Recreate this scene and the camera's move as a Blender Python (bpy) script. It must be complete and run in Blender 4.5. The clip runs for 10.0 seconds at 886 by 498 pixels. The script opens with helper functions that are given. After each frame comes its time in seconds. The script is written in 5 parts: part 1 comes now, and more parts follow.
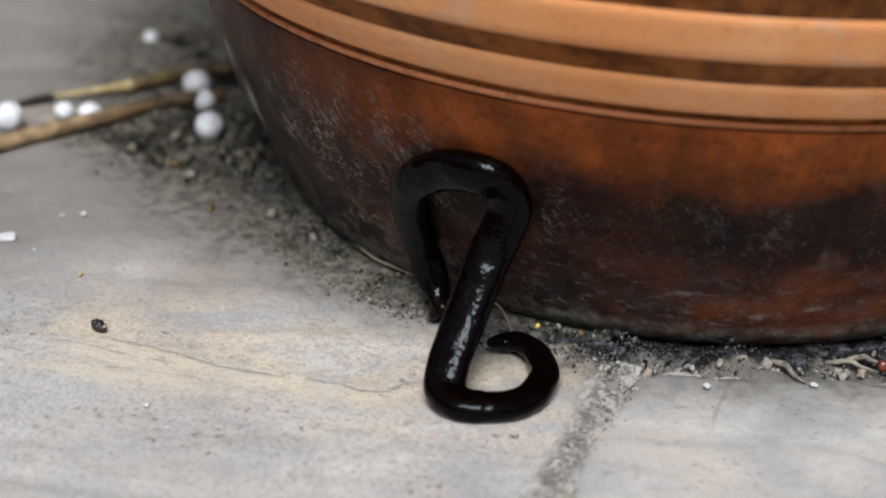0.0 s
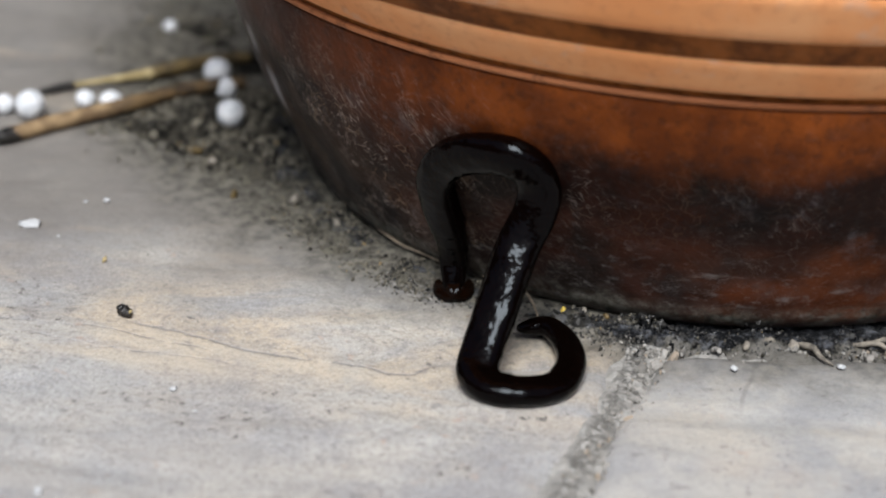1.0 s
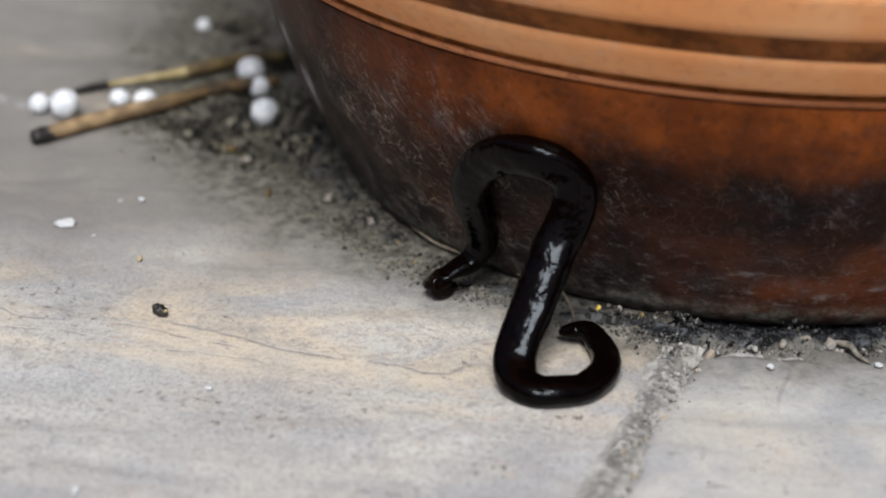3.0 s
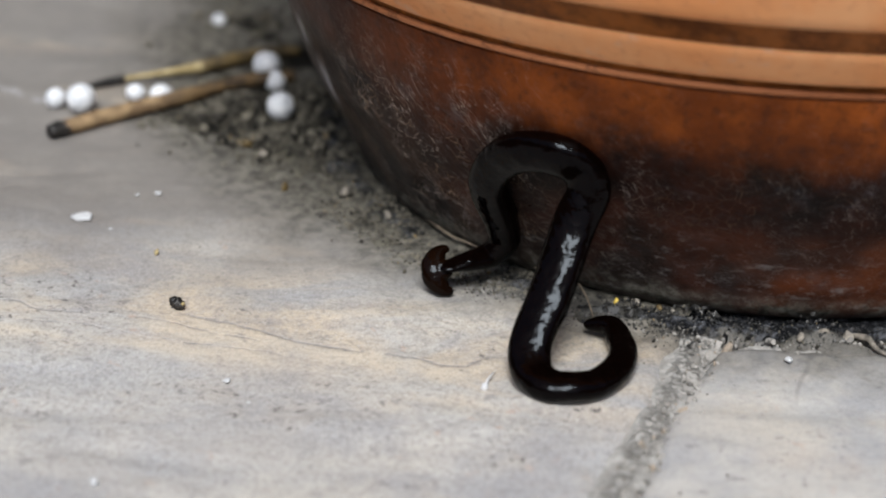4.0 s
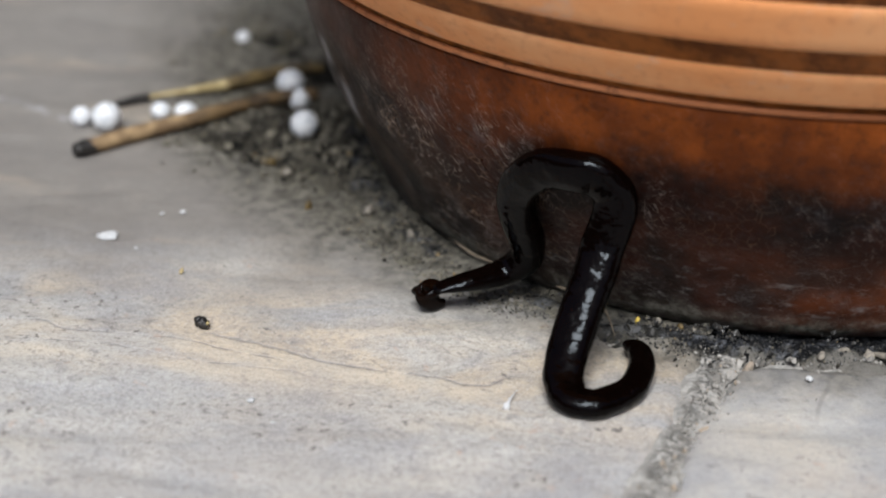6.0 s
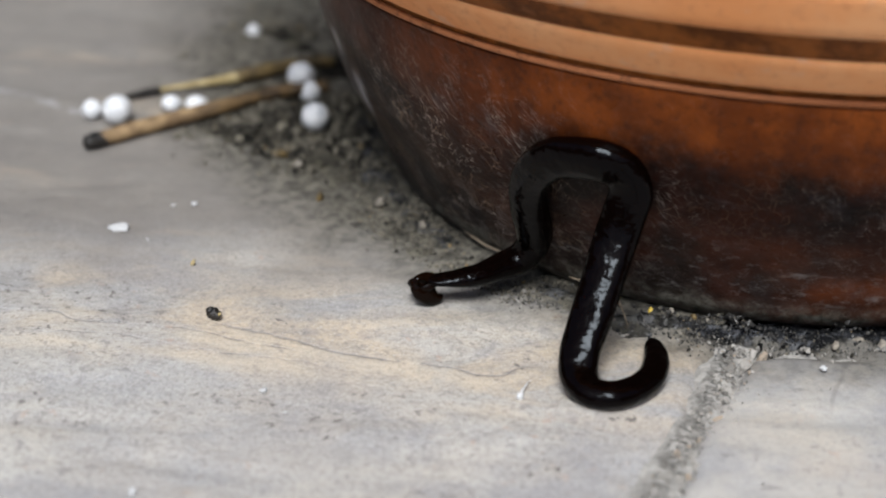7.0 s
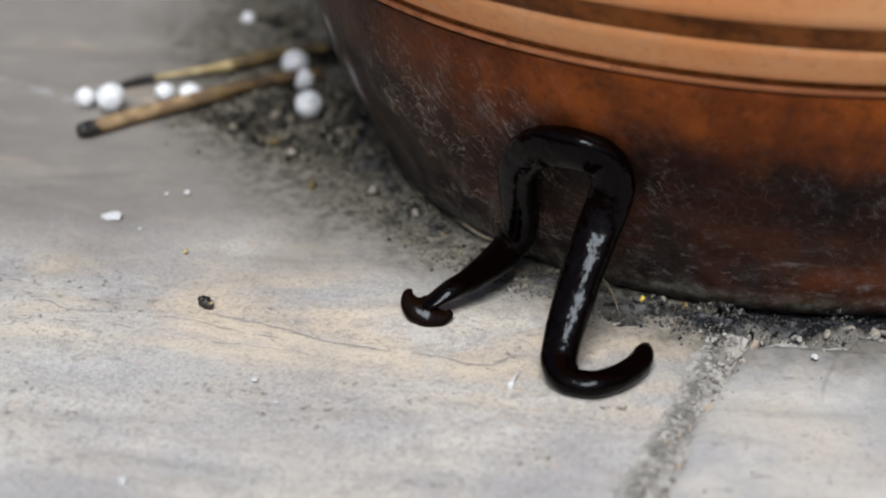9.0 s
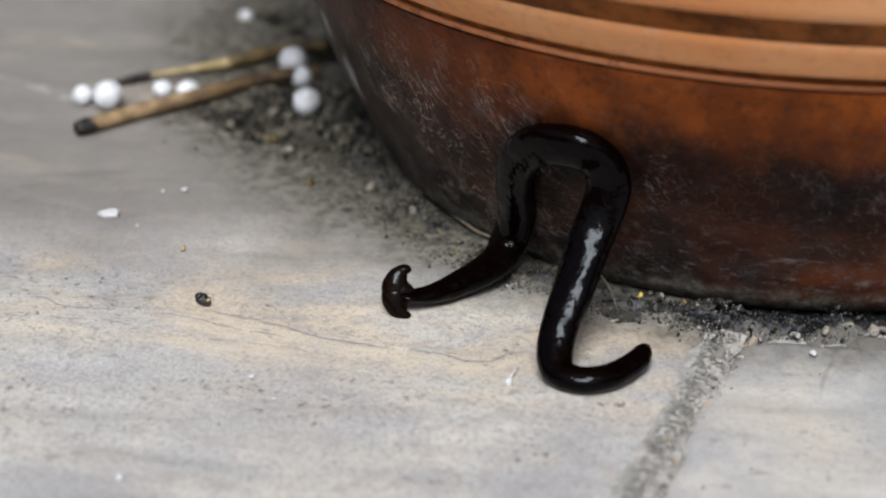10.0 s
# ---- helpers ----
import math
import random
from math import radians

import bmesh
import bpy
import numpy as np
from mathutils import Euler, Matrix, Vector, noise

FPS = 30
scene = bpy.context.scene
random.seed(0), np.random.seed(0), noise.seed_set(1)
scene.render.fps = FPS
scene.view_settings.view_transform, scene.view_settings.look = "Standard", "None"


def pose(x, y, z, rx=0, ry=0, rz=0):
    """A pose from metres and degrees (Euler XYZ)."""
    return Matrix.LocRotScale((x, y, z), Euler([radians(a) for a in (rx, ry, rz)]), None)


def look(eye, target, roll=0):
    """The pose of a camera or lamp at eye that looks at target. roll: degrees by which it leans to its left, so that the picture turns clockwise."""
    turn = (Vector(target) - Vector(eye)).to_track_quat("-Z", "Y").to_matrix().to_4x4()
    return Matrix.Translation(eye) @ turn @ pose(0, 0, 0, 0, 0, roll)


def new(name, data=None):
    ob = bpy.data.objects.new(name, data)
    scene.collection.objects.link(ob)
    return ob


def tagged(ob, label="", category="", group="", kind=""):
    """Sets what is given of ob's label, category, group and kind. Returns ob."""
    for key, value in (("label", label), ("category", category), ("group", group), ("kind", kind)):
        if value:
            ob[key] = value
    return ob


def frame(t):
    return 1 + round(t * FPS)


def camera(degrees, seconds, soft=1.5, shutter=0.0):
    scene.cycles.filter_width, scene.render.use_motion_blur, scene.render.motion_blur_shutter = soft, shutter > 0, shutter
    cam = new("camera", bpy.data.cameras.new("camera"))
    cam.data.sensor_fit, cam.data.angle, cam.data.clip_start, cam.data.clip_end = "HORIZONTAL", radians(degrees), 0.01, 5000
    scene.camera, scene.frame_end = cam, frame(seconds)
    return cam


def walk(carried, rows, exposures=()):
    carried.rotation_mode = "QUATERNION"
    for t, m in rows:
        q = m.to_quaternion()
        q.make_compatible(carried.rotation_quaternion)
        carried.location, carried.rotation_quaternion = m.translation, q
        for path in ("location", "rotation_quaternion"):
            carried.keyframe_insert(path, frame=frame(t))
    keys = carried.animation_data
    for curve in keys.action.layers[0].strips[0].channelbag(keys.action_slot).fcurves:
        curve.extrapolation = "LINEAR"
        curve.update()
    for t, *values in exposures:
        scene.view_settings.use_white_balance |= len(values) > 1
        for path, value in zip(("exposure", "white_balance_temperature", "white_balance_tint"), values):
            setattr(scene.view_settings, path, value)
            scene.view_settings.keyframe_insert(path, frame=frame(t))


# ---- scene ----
cam = camera(26.0, 10.0, soft=2.0)
cam.data.dof.use_dof = True
cam.data.dof.focus_distance = 0.261
cam.data.dof.aperture_fstop = 16.0

PATH = [
    (0, -0.03859, -0.29977, 0.12592, 64.303, -2.447, 1.177),
    (0.5, -0.03978, -0.30018, 0.12516, 64.360, -2.397, 1.147),
    (1, -0.04085, -0.30024, 0.12382, 64.247, -2.125, 1.300),
    (1.5, -0.04026, -0.29979, 0.12346, 64.079, -2.078, 1.530),
    (2, -0.04045, -0.29958, 0.12420, 63.889, -1.896, 1.535),
    (2.5, -0.04091, -0.29974, 0.12426, 64.115, -1.701, 1.810),
    (4, -0.04235, -0.30012, 0.12296, 64.108, -1.466, 2.345),
    (4.5, -0.04257, -0.30053, 0.12363, 64.034, -1.292, 2.475),
    (5, -0.04229, -0.30044, 0.12460, 63.972, -1.096, 2.691),
    (5.5, -0.04180, -0.30082, 0.12597, 64.133, -1.115, 2.915),
    (7, -0.04273, -0.30096, 0.12382, 64.294, -0.893, 3.127),
    (7.5, -0.04254, -0.30059, 0.12327, 64.074, -0.834, 3.256),
    (8, -0.04281, -0.30095, 0.12311, 64.028, -0.849, 3.243),
    (8.5, -0.04220, -0.30089, 0.12402, 63.870, -0.805, 3.195),
    (9, -0.04115, -0.30066, 0.12447, 63.814, -0.797, 3.191),
    (9.5, -0.04111, -0.30033, 0.12411, 63.798, -0.797, 3.143),
    (10, -0.04095, -0.30036, 0.12364, 63.847, -0.763, 3.147),
]
walk(cam, [(t, pose(*p)) for t, *p in PATH])

# ---- light: an overcast sky with the brightest cloud high up ----
world = bpy.data.worlds.new("overcast_sky")
scene.world = world
world.use_nodes = True
wn, wl = world.node_tree.nodes, world.node_tree.links
sky = wn.new("ShaderNodeTexSky")
sky.sky_type, sky.sun_disc = "NISHITA", False
sky.sun_elevation, sky.sun_rotation = radians(56), radians(185)
sky.air_density, sky.dust_density = 1.0, 3.0
wl.new(sky.outputs[0], wn["Background"].inputs[0])
wn["Background"].inputs[1].default_value = 0.10
sun_data = bpy.data.lights.new("sun", "SUN")
sun_data.energy, sun_data.angle, sun_data.color = 4.6, radians(26), (0.965, 0.99, 1.0)
sun = new("sun", sun_data)
sun.matrix_world = look((-0.06, -0.68, 1.0), (0, 0, 0))
scene.view_settings.exposure = 0.0


# ---- materials ----
class Nodes:
    """A small builder for node materials."""

    def __init__(self, name):
        self.mat = bpy.data.materials.new(name)
        self.mat.use_nodes = True
        self.nodes, self.links = self.mat.node_tree.nodes, self.mat.node_tree.links
        self.bsdf = self.nodes["Principled BSDF"]
        self.coord = self.nodes.new("ShaderNodeTexCoord").outputs["Object"]

    def put(self, socket, value):
        if hasattr(value, "is_linked"):
            self.links.new(value, socket)
        elif isinstance(value, tuple) and len(value) == 3 and socket.type == "RGBA":
            socket.default_value = (*value, 1)
        else:
            socket.default_value = value

    def mapped(self, scale=(1, 1, 1), turn=0.0, vector=None):
        n = self.nodes.new("ShaderNodeMapping")
        n.inputs["Scale"].default_value, n.inputs["Rotation"].default_value = scale, (0, 0, radians(turn))
        self.links.new(vector or self.coord, n.inputs["Vector"])
        return n.outputs[0]

    def noise(self, scale, detail=4, rough=0.55, vector=None, distort=0.0):
        n = self.nodes.new("ShaderNodeTexNoise")
        for k, v in (("Scale", scale), ("Detail", detail), ("Roughness", rough), ("Distortion", distort)):
            n.inputs[k].default_value = v
        self.links.new(vector or self.coord, n.inputs["Vector"])
        return n.outputs["Fac"]

    def cells(self, scale, feature="F1", vector=None):
        n = self.nodes.new("ShaderNodeTexVoronoi")
        n.feature = feature
        n.inputs["Scale"].default_value = scale
        self.links.new(vector or self.coord, n.inputs["Vector"])
        return n.outputs["Distance"]

    def span(self, value, lo, hi, a=0.0, b=1.0):
        n = self.nodes.new("ShaderNodeMapRange")
        n.interpolation_type = "SMOOTHSTEP"
        for k, v in (("Value", value), ("From Min", lo), ("From Max", hi), ("To Min", a), ("To Max", b)):
            self.put(n.inputs[k], v)
        return n.outputs[0]

    def math(self, op, a, b=0.0):
        n = self.nodes.new("ShaderNodeMath")
        n.operation = op
        self.put(n.inputs[0], a)
        self.put(n.inputs[1], b)
        return n.outputs[0]

    def mix(self, fac, a, b):
        n = self.nodes.new("ShaderNodeMix")
        n.data_type = "RGBA"
        self.put(n.inputs["Factor"], fac)
        self.put(n.inputs["A"], a)
        self.put(n.inputs["B"], b)
        return n.outputs["Result"]

    def split(self, vector=None):
        n = self.nodes.new("ShaderNodeSeparateXYZ")
        self.links.new(vector or self.coord, n.inputs[0])
        return n.outputs[0], n.outputs[1], n.outputs[2]

    def bump(self, height, distance, strength=1.0):
        n = self.nodes.new("ShaderNodeBump")
        n.inputs["Distance"].default_value, n.inputs["Strength"].default_value = distance, strength
        self.links.new(height, n.inputs["Height"])
        if self.bsdf.inputs["Normal"].is_linked:
            self.links.new(self.bsdf.inputs["Normal"].links[0].from_socket, n.inputs["Normal"])
        self.links.new(n.outputs[0], self.bsdf.inputs["Normal"])

    def curve(self, value, spots):
        """A smooth line through (x, y) spots, as a value over x."""
        lo, hi = [s[0] for s in spots], [s[1] for s in spots]
        n = self.nodes.new("ShaderNodeFloatCurve")
        line = n.mapping.curves[0]
        for k, (px, py) in enumerate(spots):
            u = (px - lo[0]) / (lo[-1] - lo[0])
            v = (py - min(hi)) / (max(hi) - min(hi))
            if k in (0, len(spots) - 1):
                line.points[0 if k == 0 else len(line.points) - 1].location = (u, v)
            else:
                line.points.new(u, v)
        n.mapping.update()
        self.links.new(self.span_line(value, lo[0], lo[-1]), n.inputs["Value"])
        return self.span_line(n.outputs[0], 0, 1, min(hi), max(hi))

    def span_line(self, value, lo, hi, a=0.0, b=1.0):
        n = self.nodes.new("ShaderNodeMapRange")
        for k, v in (("Value", value), ("From Min", lo), ("From Max", hi), ("To Min", a), ("To Max", b)):
            self.put(n.inputs[k], v)
        return n.outputs[0]

    def island(self):
        return self.nodes.new("ShaderNodeNewGeometry").outputs["Random Per Island"]

    def done(self, colour, rough=0.6, **more):
        self.put(self.bsdf.inputs["Base Color"], colour)
        self.put(self.bsdf.inputs["Roughness"], rough)
        for k, v in more.items():
            self.put(self.bsdf.inputs[k.replace("_", " ")], v)
        return self.mat


# the edges of bedding layers on the cream flag: their line, width and how broken they are
BEDS = [
    ([(-0.0865, -0.0690), (-0.0808, -0.0706), (-0.0738, -0.0736), (-0.0674, -0.0763), (-0.0597, -0.0787), (-0.0521, -0.0797), (-0.0468, -0.0818), (-0.0425, -0.0786), (-0.038, -0.077)], 0.00055, 0.30),
    ([(-0.125, -0.0668), (-0.1116, -0.0678), (-0.1074, -0.0687), (-0.1030, -0.0710), (-0.0920, -0.0711), (-0.0866, -0.0725), (-0.0780, -0.0750), (-0.070, -0.0775)], 0.00045, 0.40),
    ([(-0.128, -0.0775), (-0.1061, -0.0744), (-0.0936, -0.0750), (-0.0862, -0.0780), (-0.0785, -0.0786), (-0.0668, -0.0821)], 0.00040, 0.46),
    ([(-0.130, -0.0600), (-0.1173, -0.0612), (-0.1088, -0.0631), (-0.1040, -0.0665), (-0.1000, -0.0680)], 0.00045, 0.44),
]


def stone_material():
    m = Nodes("riven_sandstone")
    x, y, z = m.split()
    beds = m.noise(1.0, 6, 0.65, m.mapped((24, 44, 24), 14), 0.8)
    patch = m.noise(24, 5, 0.62)
    base = m.mix(m.span(patch, 0.40, 0.60), (0.325, 0.326, 0.332), (0.420, 0.408, 0.382))
    # a warm iron-stained band runs along the bedding
    run = m.math("ADD", m.math("ADD", y, m.math("MULTIPLY", x, 0.20)), m.math("MULTIPLY", m.math("SUBTRACT", m.noise(26, 5, 0.6), 0.5), 0.030))
    stain = m.math("MULTIPLY", m.span(m.math("ABSOLUTE", m.math("ADD", run, 0.086)), 0.003, 0.022, 1, 0.22), m.span(beds, 0.40, 0.60))
    base = m.mix(m.math("MULTIPLY", stain, 0.9), base, (0.50, 0.412, 0.308))
    soft = m.math("MULTIPLY", m.span(m.noise(190, 3, 0.55), 0.54, 0.70), m.span(m.noise(40, 4, 0.6), 0.42, 0.60))
    base = m.mix(m.math("MULTIPLY", soft, 0.5), base, (0.215, 0.205, 0.215))
    base = m.mix(m.span(m.noise(1.0, 5, 0.65, m.mapped((30, 52, 30), 8)), 0.50, 0.66, 0, 0.75), base, (0.268, 0.266, 0.280))
    base = m.mix(m.span(m.noise(70, 5, 0.65), 0.54, 0.70, 0, 0.3), base, (0.46, 0.395, 0.315))
    # sand grains and fine pits
    base = m.mix(m.span(m.noise(260, 5, 0.7), 0.44, 0.70, 0, 0.45), base, (0.245, 0.232, 0.22))
    base = m.mix(m.span(m.noise(1300, 3, 0.65), 0.46, 0.68, 0, 0.55), base, (0.185, 0.174, 0.165))
    base = m.mix(m.span(m.noise(1900, 3, 0.6), 0.54, 0.74, 0, 0.35), base, (0.60, 0.58, 0.55))
    specks = m.math("MULTIPLY", m.span(m.noise(620, 4, 0.65), 0.585, 0.63), m.math("MAXIMUM", m.span(m.noise(70, 4, 0.6), 0.52, 0.64), m.math("MULTIPLY", m.span(m.math("ABSOLUTE", m.math("ADD", run, 0.088)), 0.006, 0.016, 1, 0), m.span(x, -0.100, -0.085, 1, 0))))
    base = m.mix(m.math("MULTIPLY", specks, m.span(y, -0.062, -0.046, 0.85, 0)), base, (0.075, 0.068, 0.066))
    # bedding layers end in low ragged edges with dirt in them
    ragged = m.math("MULTIPLY", m.math("SUBTRACT", m.noise(90, 5, 0.65), 0.5), 0.0045)
    thin = m.noise(130, 4, 0.65)
    cracks, ledge = None, None
    for spots, wide, low in BEDS:
        off = m.math("ADD", m.math("SUBTRACT", y, m.curve(x, spots)), ragged)
        ends = m.math("MULTIPLY", m.span(x, spots[0][0], spots[0][0] + 0.006), m.span(x, spots[-1][0] - 0.006, spots[-1][0], 1, 0))
        hair = m.math("MULTIPLY", m.span(m.math("ABSOLUTE", off), wide * 0.2, wide, 1, 0), m.span(thin, low, low + 0.16))
        hair = m.math("MULTIPLY", hair, ends)
        step = m.math("MULTIPLY", m.span(off, -0.0004, 0.0004), ends)
        glow = m.math("MULTIPLY", m.span(m.math("ABSOLUTE", m.math("ADD", off, 0.0022)), 0.0004, 0.0030, 1, 0), ends)
        base = m.mix(m.math("MULTIPLY", glow, m.span(beds, 0.38, 0.56, 0.12, 0.42)), base, (0.53, 0.462, 0.365))
        cracks = hair if cracks is None else m.math("MAXIMUM", cracks, hair)
        ledge = step if ledge is None else m.math("ADD", ledge, step)
    base = m.mix(m.math("MULTIPLY", cracks, 0.62), base, (0.150, 0.142, 0.145))
    base = m.mix(m.span(m.noise(3200, 2, 0.6), 0.50, 0.70, 0, 0.38), base, (0.20, 0.185, 0.17))
    base = m.mix(m.span(m.noise(3600, 2, 0.6), 0.54, 0.72, 0, 0.4), base, (0.62, 0.59, 0.55))
    # the flag beyond the joint is a cooler, greyer stone
    beyond = m.span(m.math("SUBTRACT", m.math("ADD", x, 0.0143), m.math("MULTIPLY", m.math("ADD", y, 0.0715), 0.3288)), -0.001, 0.002)
    grey = m.mix(m.span(m.noise(62, 6, 0.66), 0.38, 0.62), (0.285, 0.292, 0.306), (0.430, 0.415, 0.385))
    grey = m.mix(m.span(m.noise(33, 5, 0.62), 0.54, 0.66, 0, 0.6), grey, (0.44, 0.385, 0.33))
    base = m.mix(m.math("MULTIPLY", beyond, 0.55), base, grey)
    # soft grey lichen spots and rusty freckles
    freckle = m.math("MULTIPLY", m.span(m.noise(420, 3, 0.6), 0.60, 0.68), m.span(m.noise(55, 4, 0.6), 0.42, 0.56, 0.15, 1))
    base = m.mix(m.math("MULTIPLY", freckle, 0.55), base, (0.175, 0.165, 0.165))
    rust = m.math("MULTIPLY", m.span(m.noise(360, 4, 0.6, m.mapped((1, 1, 1), 40)), 0.61, 0.69), m.span(m.noise(48, 4, 0.6, m.mapped((1, 1, 1), 70)), 0.46, 0.60))
    base = m.mix(m.math("MULTIPLY", rust, 0.4), base, (0.40, 0.27, 0.20))
    # the stone turns greyer and darker towards the back
    back_grey = m.span(m.math("ADD", y, m.math("MULTIPLY", m.math("SUBTRACT", m.noise(35, 6, 0.62), 0.5), 0.055)), -0.072, -0.030, 0, 0.90)
    base = m.mix(back_grey, base, m.mix(m.noise(150, 6, 0.7), (0.120, 0.110, 0.103), (0.220, 0.202, 0.182)))
    base = m.mix(m.math("MULTIPLY", back_grey, m.span(m.noise(1.0, 5, 0.65, m.mapped((22, 60, 22), 10)), 0.52, 0.68, 0, 0.75)), base, (0.33, 0.28, 0.225))
    # a short crack across the corner of the grey flag
    split = m.math("ADD", m.math("SUBTRACT", x, m.curve(y, [(-0.0890, -0.0032), (-0.0820, -0.0020), (-0.0770, 0.0000), (-0.0725, 0.0008)])), m.math("MULTIPLY", ragged, 0.3))
    split = m.math("MULTIPLY", m.span(m.math("ABSOLUTE", split), 0.0001, 0.0005, 1, 0), m.math("MULTIPLY", m.span(y, -0.0890, -0.0830), m.span(x, -0.010, -0.008)))
    split = m.math("MULTIPLY", split, m.span(m.math("ABSOLUTE", m.math("ADD", y, 0.0805)), 0.0080, 0.0085, 1, 0))
    base = m.mix(m.math("MULTIPLY", split, 0.38), base, (0.14, 0.132, 0.128))
    # a chalky scrape far back on the flag
    track = [(-0.142, 0.0150), (-0.1328, 0.0120), (-0.1260, 0.0089), (-0.1201, 0.0047), (-0.1150, 0.0020)]
    away = m.math("ADD", m.math("SUBTRACT", y, m.curve(x, track)), m.math("MULTIPLY", m.math("SUBTRACT", m.noise(150, 4, 0.6), 0.5), 0.004))
    ends = m.math("MULTIPLY", m.span(x, -0.142, -0.136), m.span(x, -0.121, -0.115, 1, 0))
    chalk = m.math("MULTIPLY", m.math("MULTIPLY", m.span(m.math("ABSOLUTE", away), 0.0004, 0.0020, 1, 0), ends), m.span(m.noise(240, 4, 0.65), 0.46, 0.60))
    base = m.mix(m.math("MULTIPLY", chalk, 0.42), base, (0.42, 0.43, 0.46))
    # a slate-grey stain along the broken edge before the pot
    edge = m.math("SUBTRACT", y, m.math("MULTIPLY", m.math("ADD", x, 0.013), 0.027))
    edge = m.math("ADD", edge, m.math("MULTIPLY", m.math("SUBTRACT", m.noise(95, 5, 0.65), 0.5), 0.009))
    stained = m.math("MULTIPLY", m.span(edge, -0.0800, -0.0725, 0, 0.8), m.span(x, -0.022, -0.012))
    base = m.mix(stained, base, m.mix(m.noise(260, 5, 0.7), (0.17, 0.171, 0.180), (0.29, 0.284, 0.278)))
    # soil washed out from under the pot
    reach = m.math("SQRT", m.math("ADD", m.math("MULTIPLY", x, x), m.math("MULTIPLY", y, y)))
    back = m.math("MULTIPLY", m.math("MAXIMUM", m.math("ADD", y, 0.058), 0.0), -0.40)
    reach = m.math("ADD", m.math("ADD", reach, back), m.math("MULTIPLY", m.math("SUBTRACT", m.noise(80, 8, 0.72), 0.5), 0.028))
    dirt = m.span(reach, 0.065, 0.088, 0.97, 0.0)
    base = m.mix(dirt, base, m.mix(m.span(m.noise(420, 5, 0.7), 0.35, 0.65), (0.022, 0.020, 0.016), (0.165, 0.152, 0.125)))
    m.bump(m.noise(1500, 4, 0.65), 0.00016, 0.8)
    m.bump(m.noise(1.0, 6, 0.68, m.mapped((130, 190, 130), 10)), 0.0007, 0.6)
    m.bump(cracks, -0.0003, 0.5)
    m.bump(ledge, 0.0003, 0.5)
    return m.done(base, m.span(patch, 0.3, 0.7, 0.60, 0.85), Specular_IOR_Level=0.35)


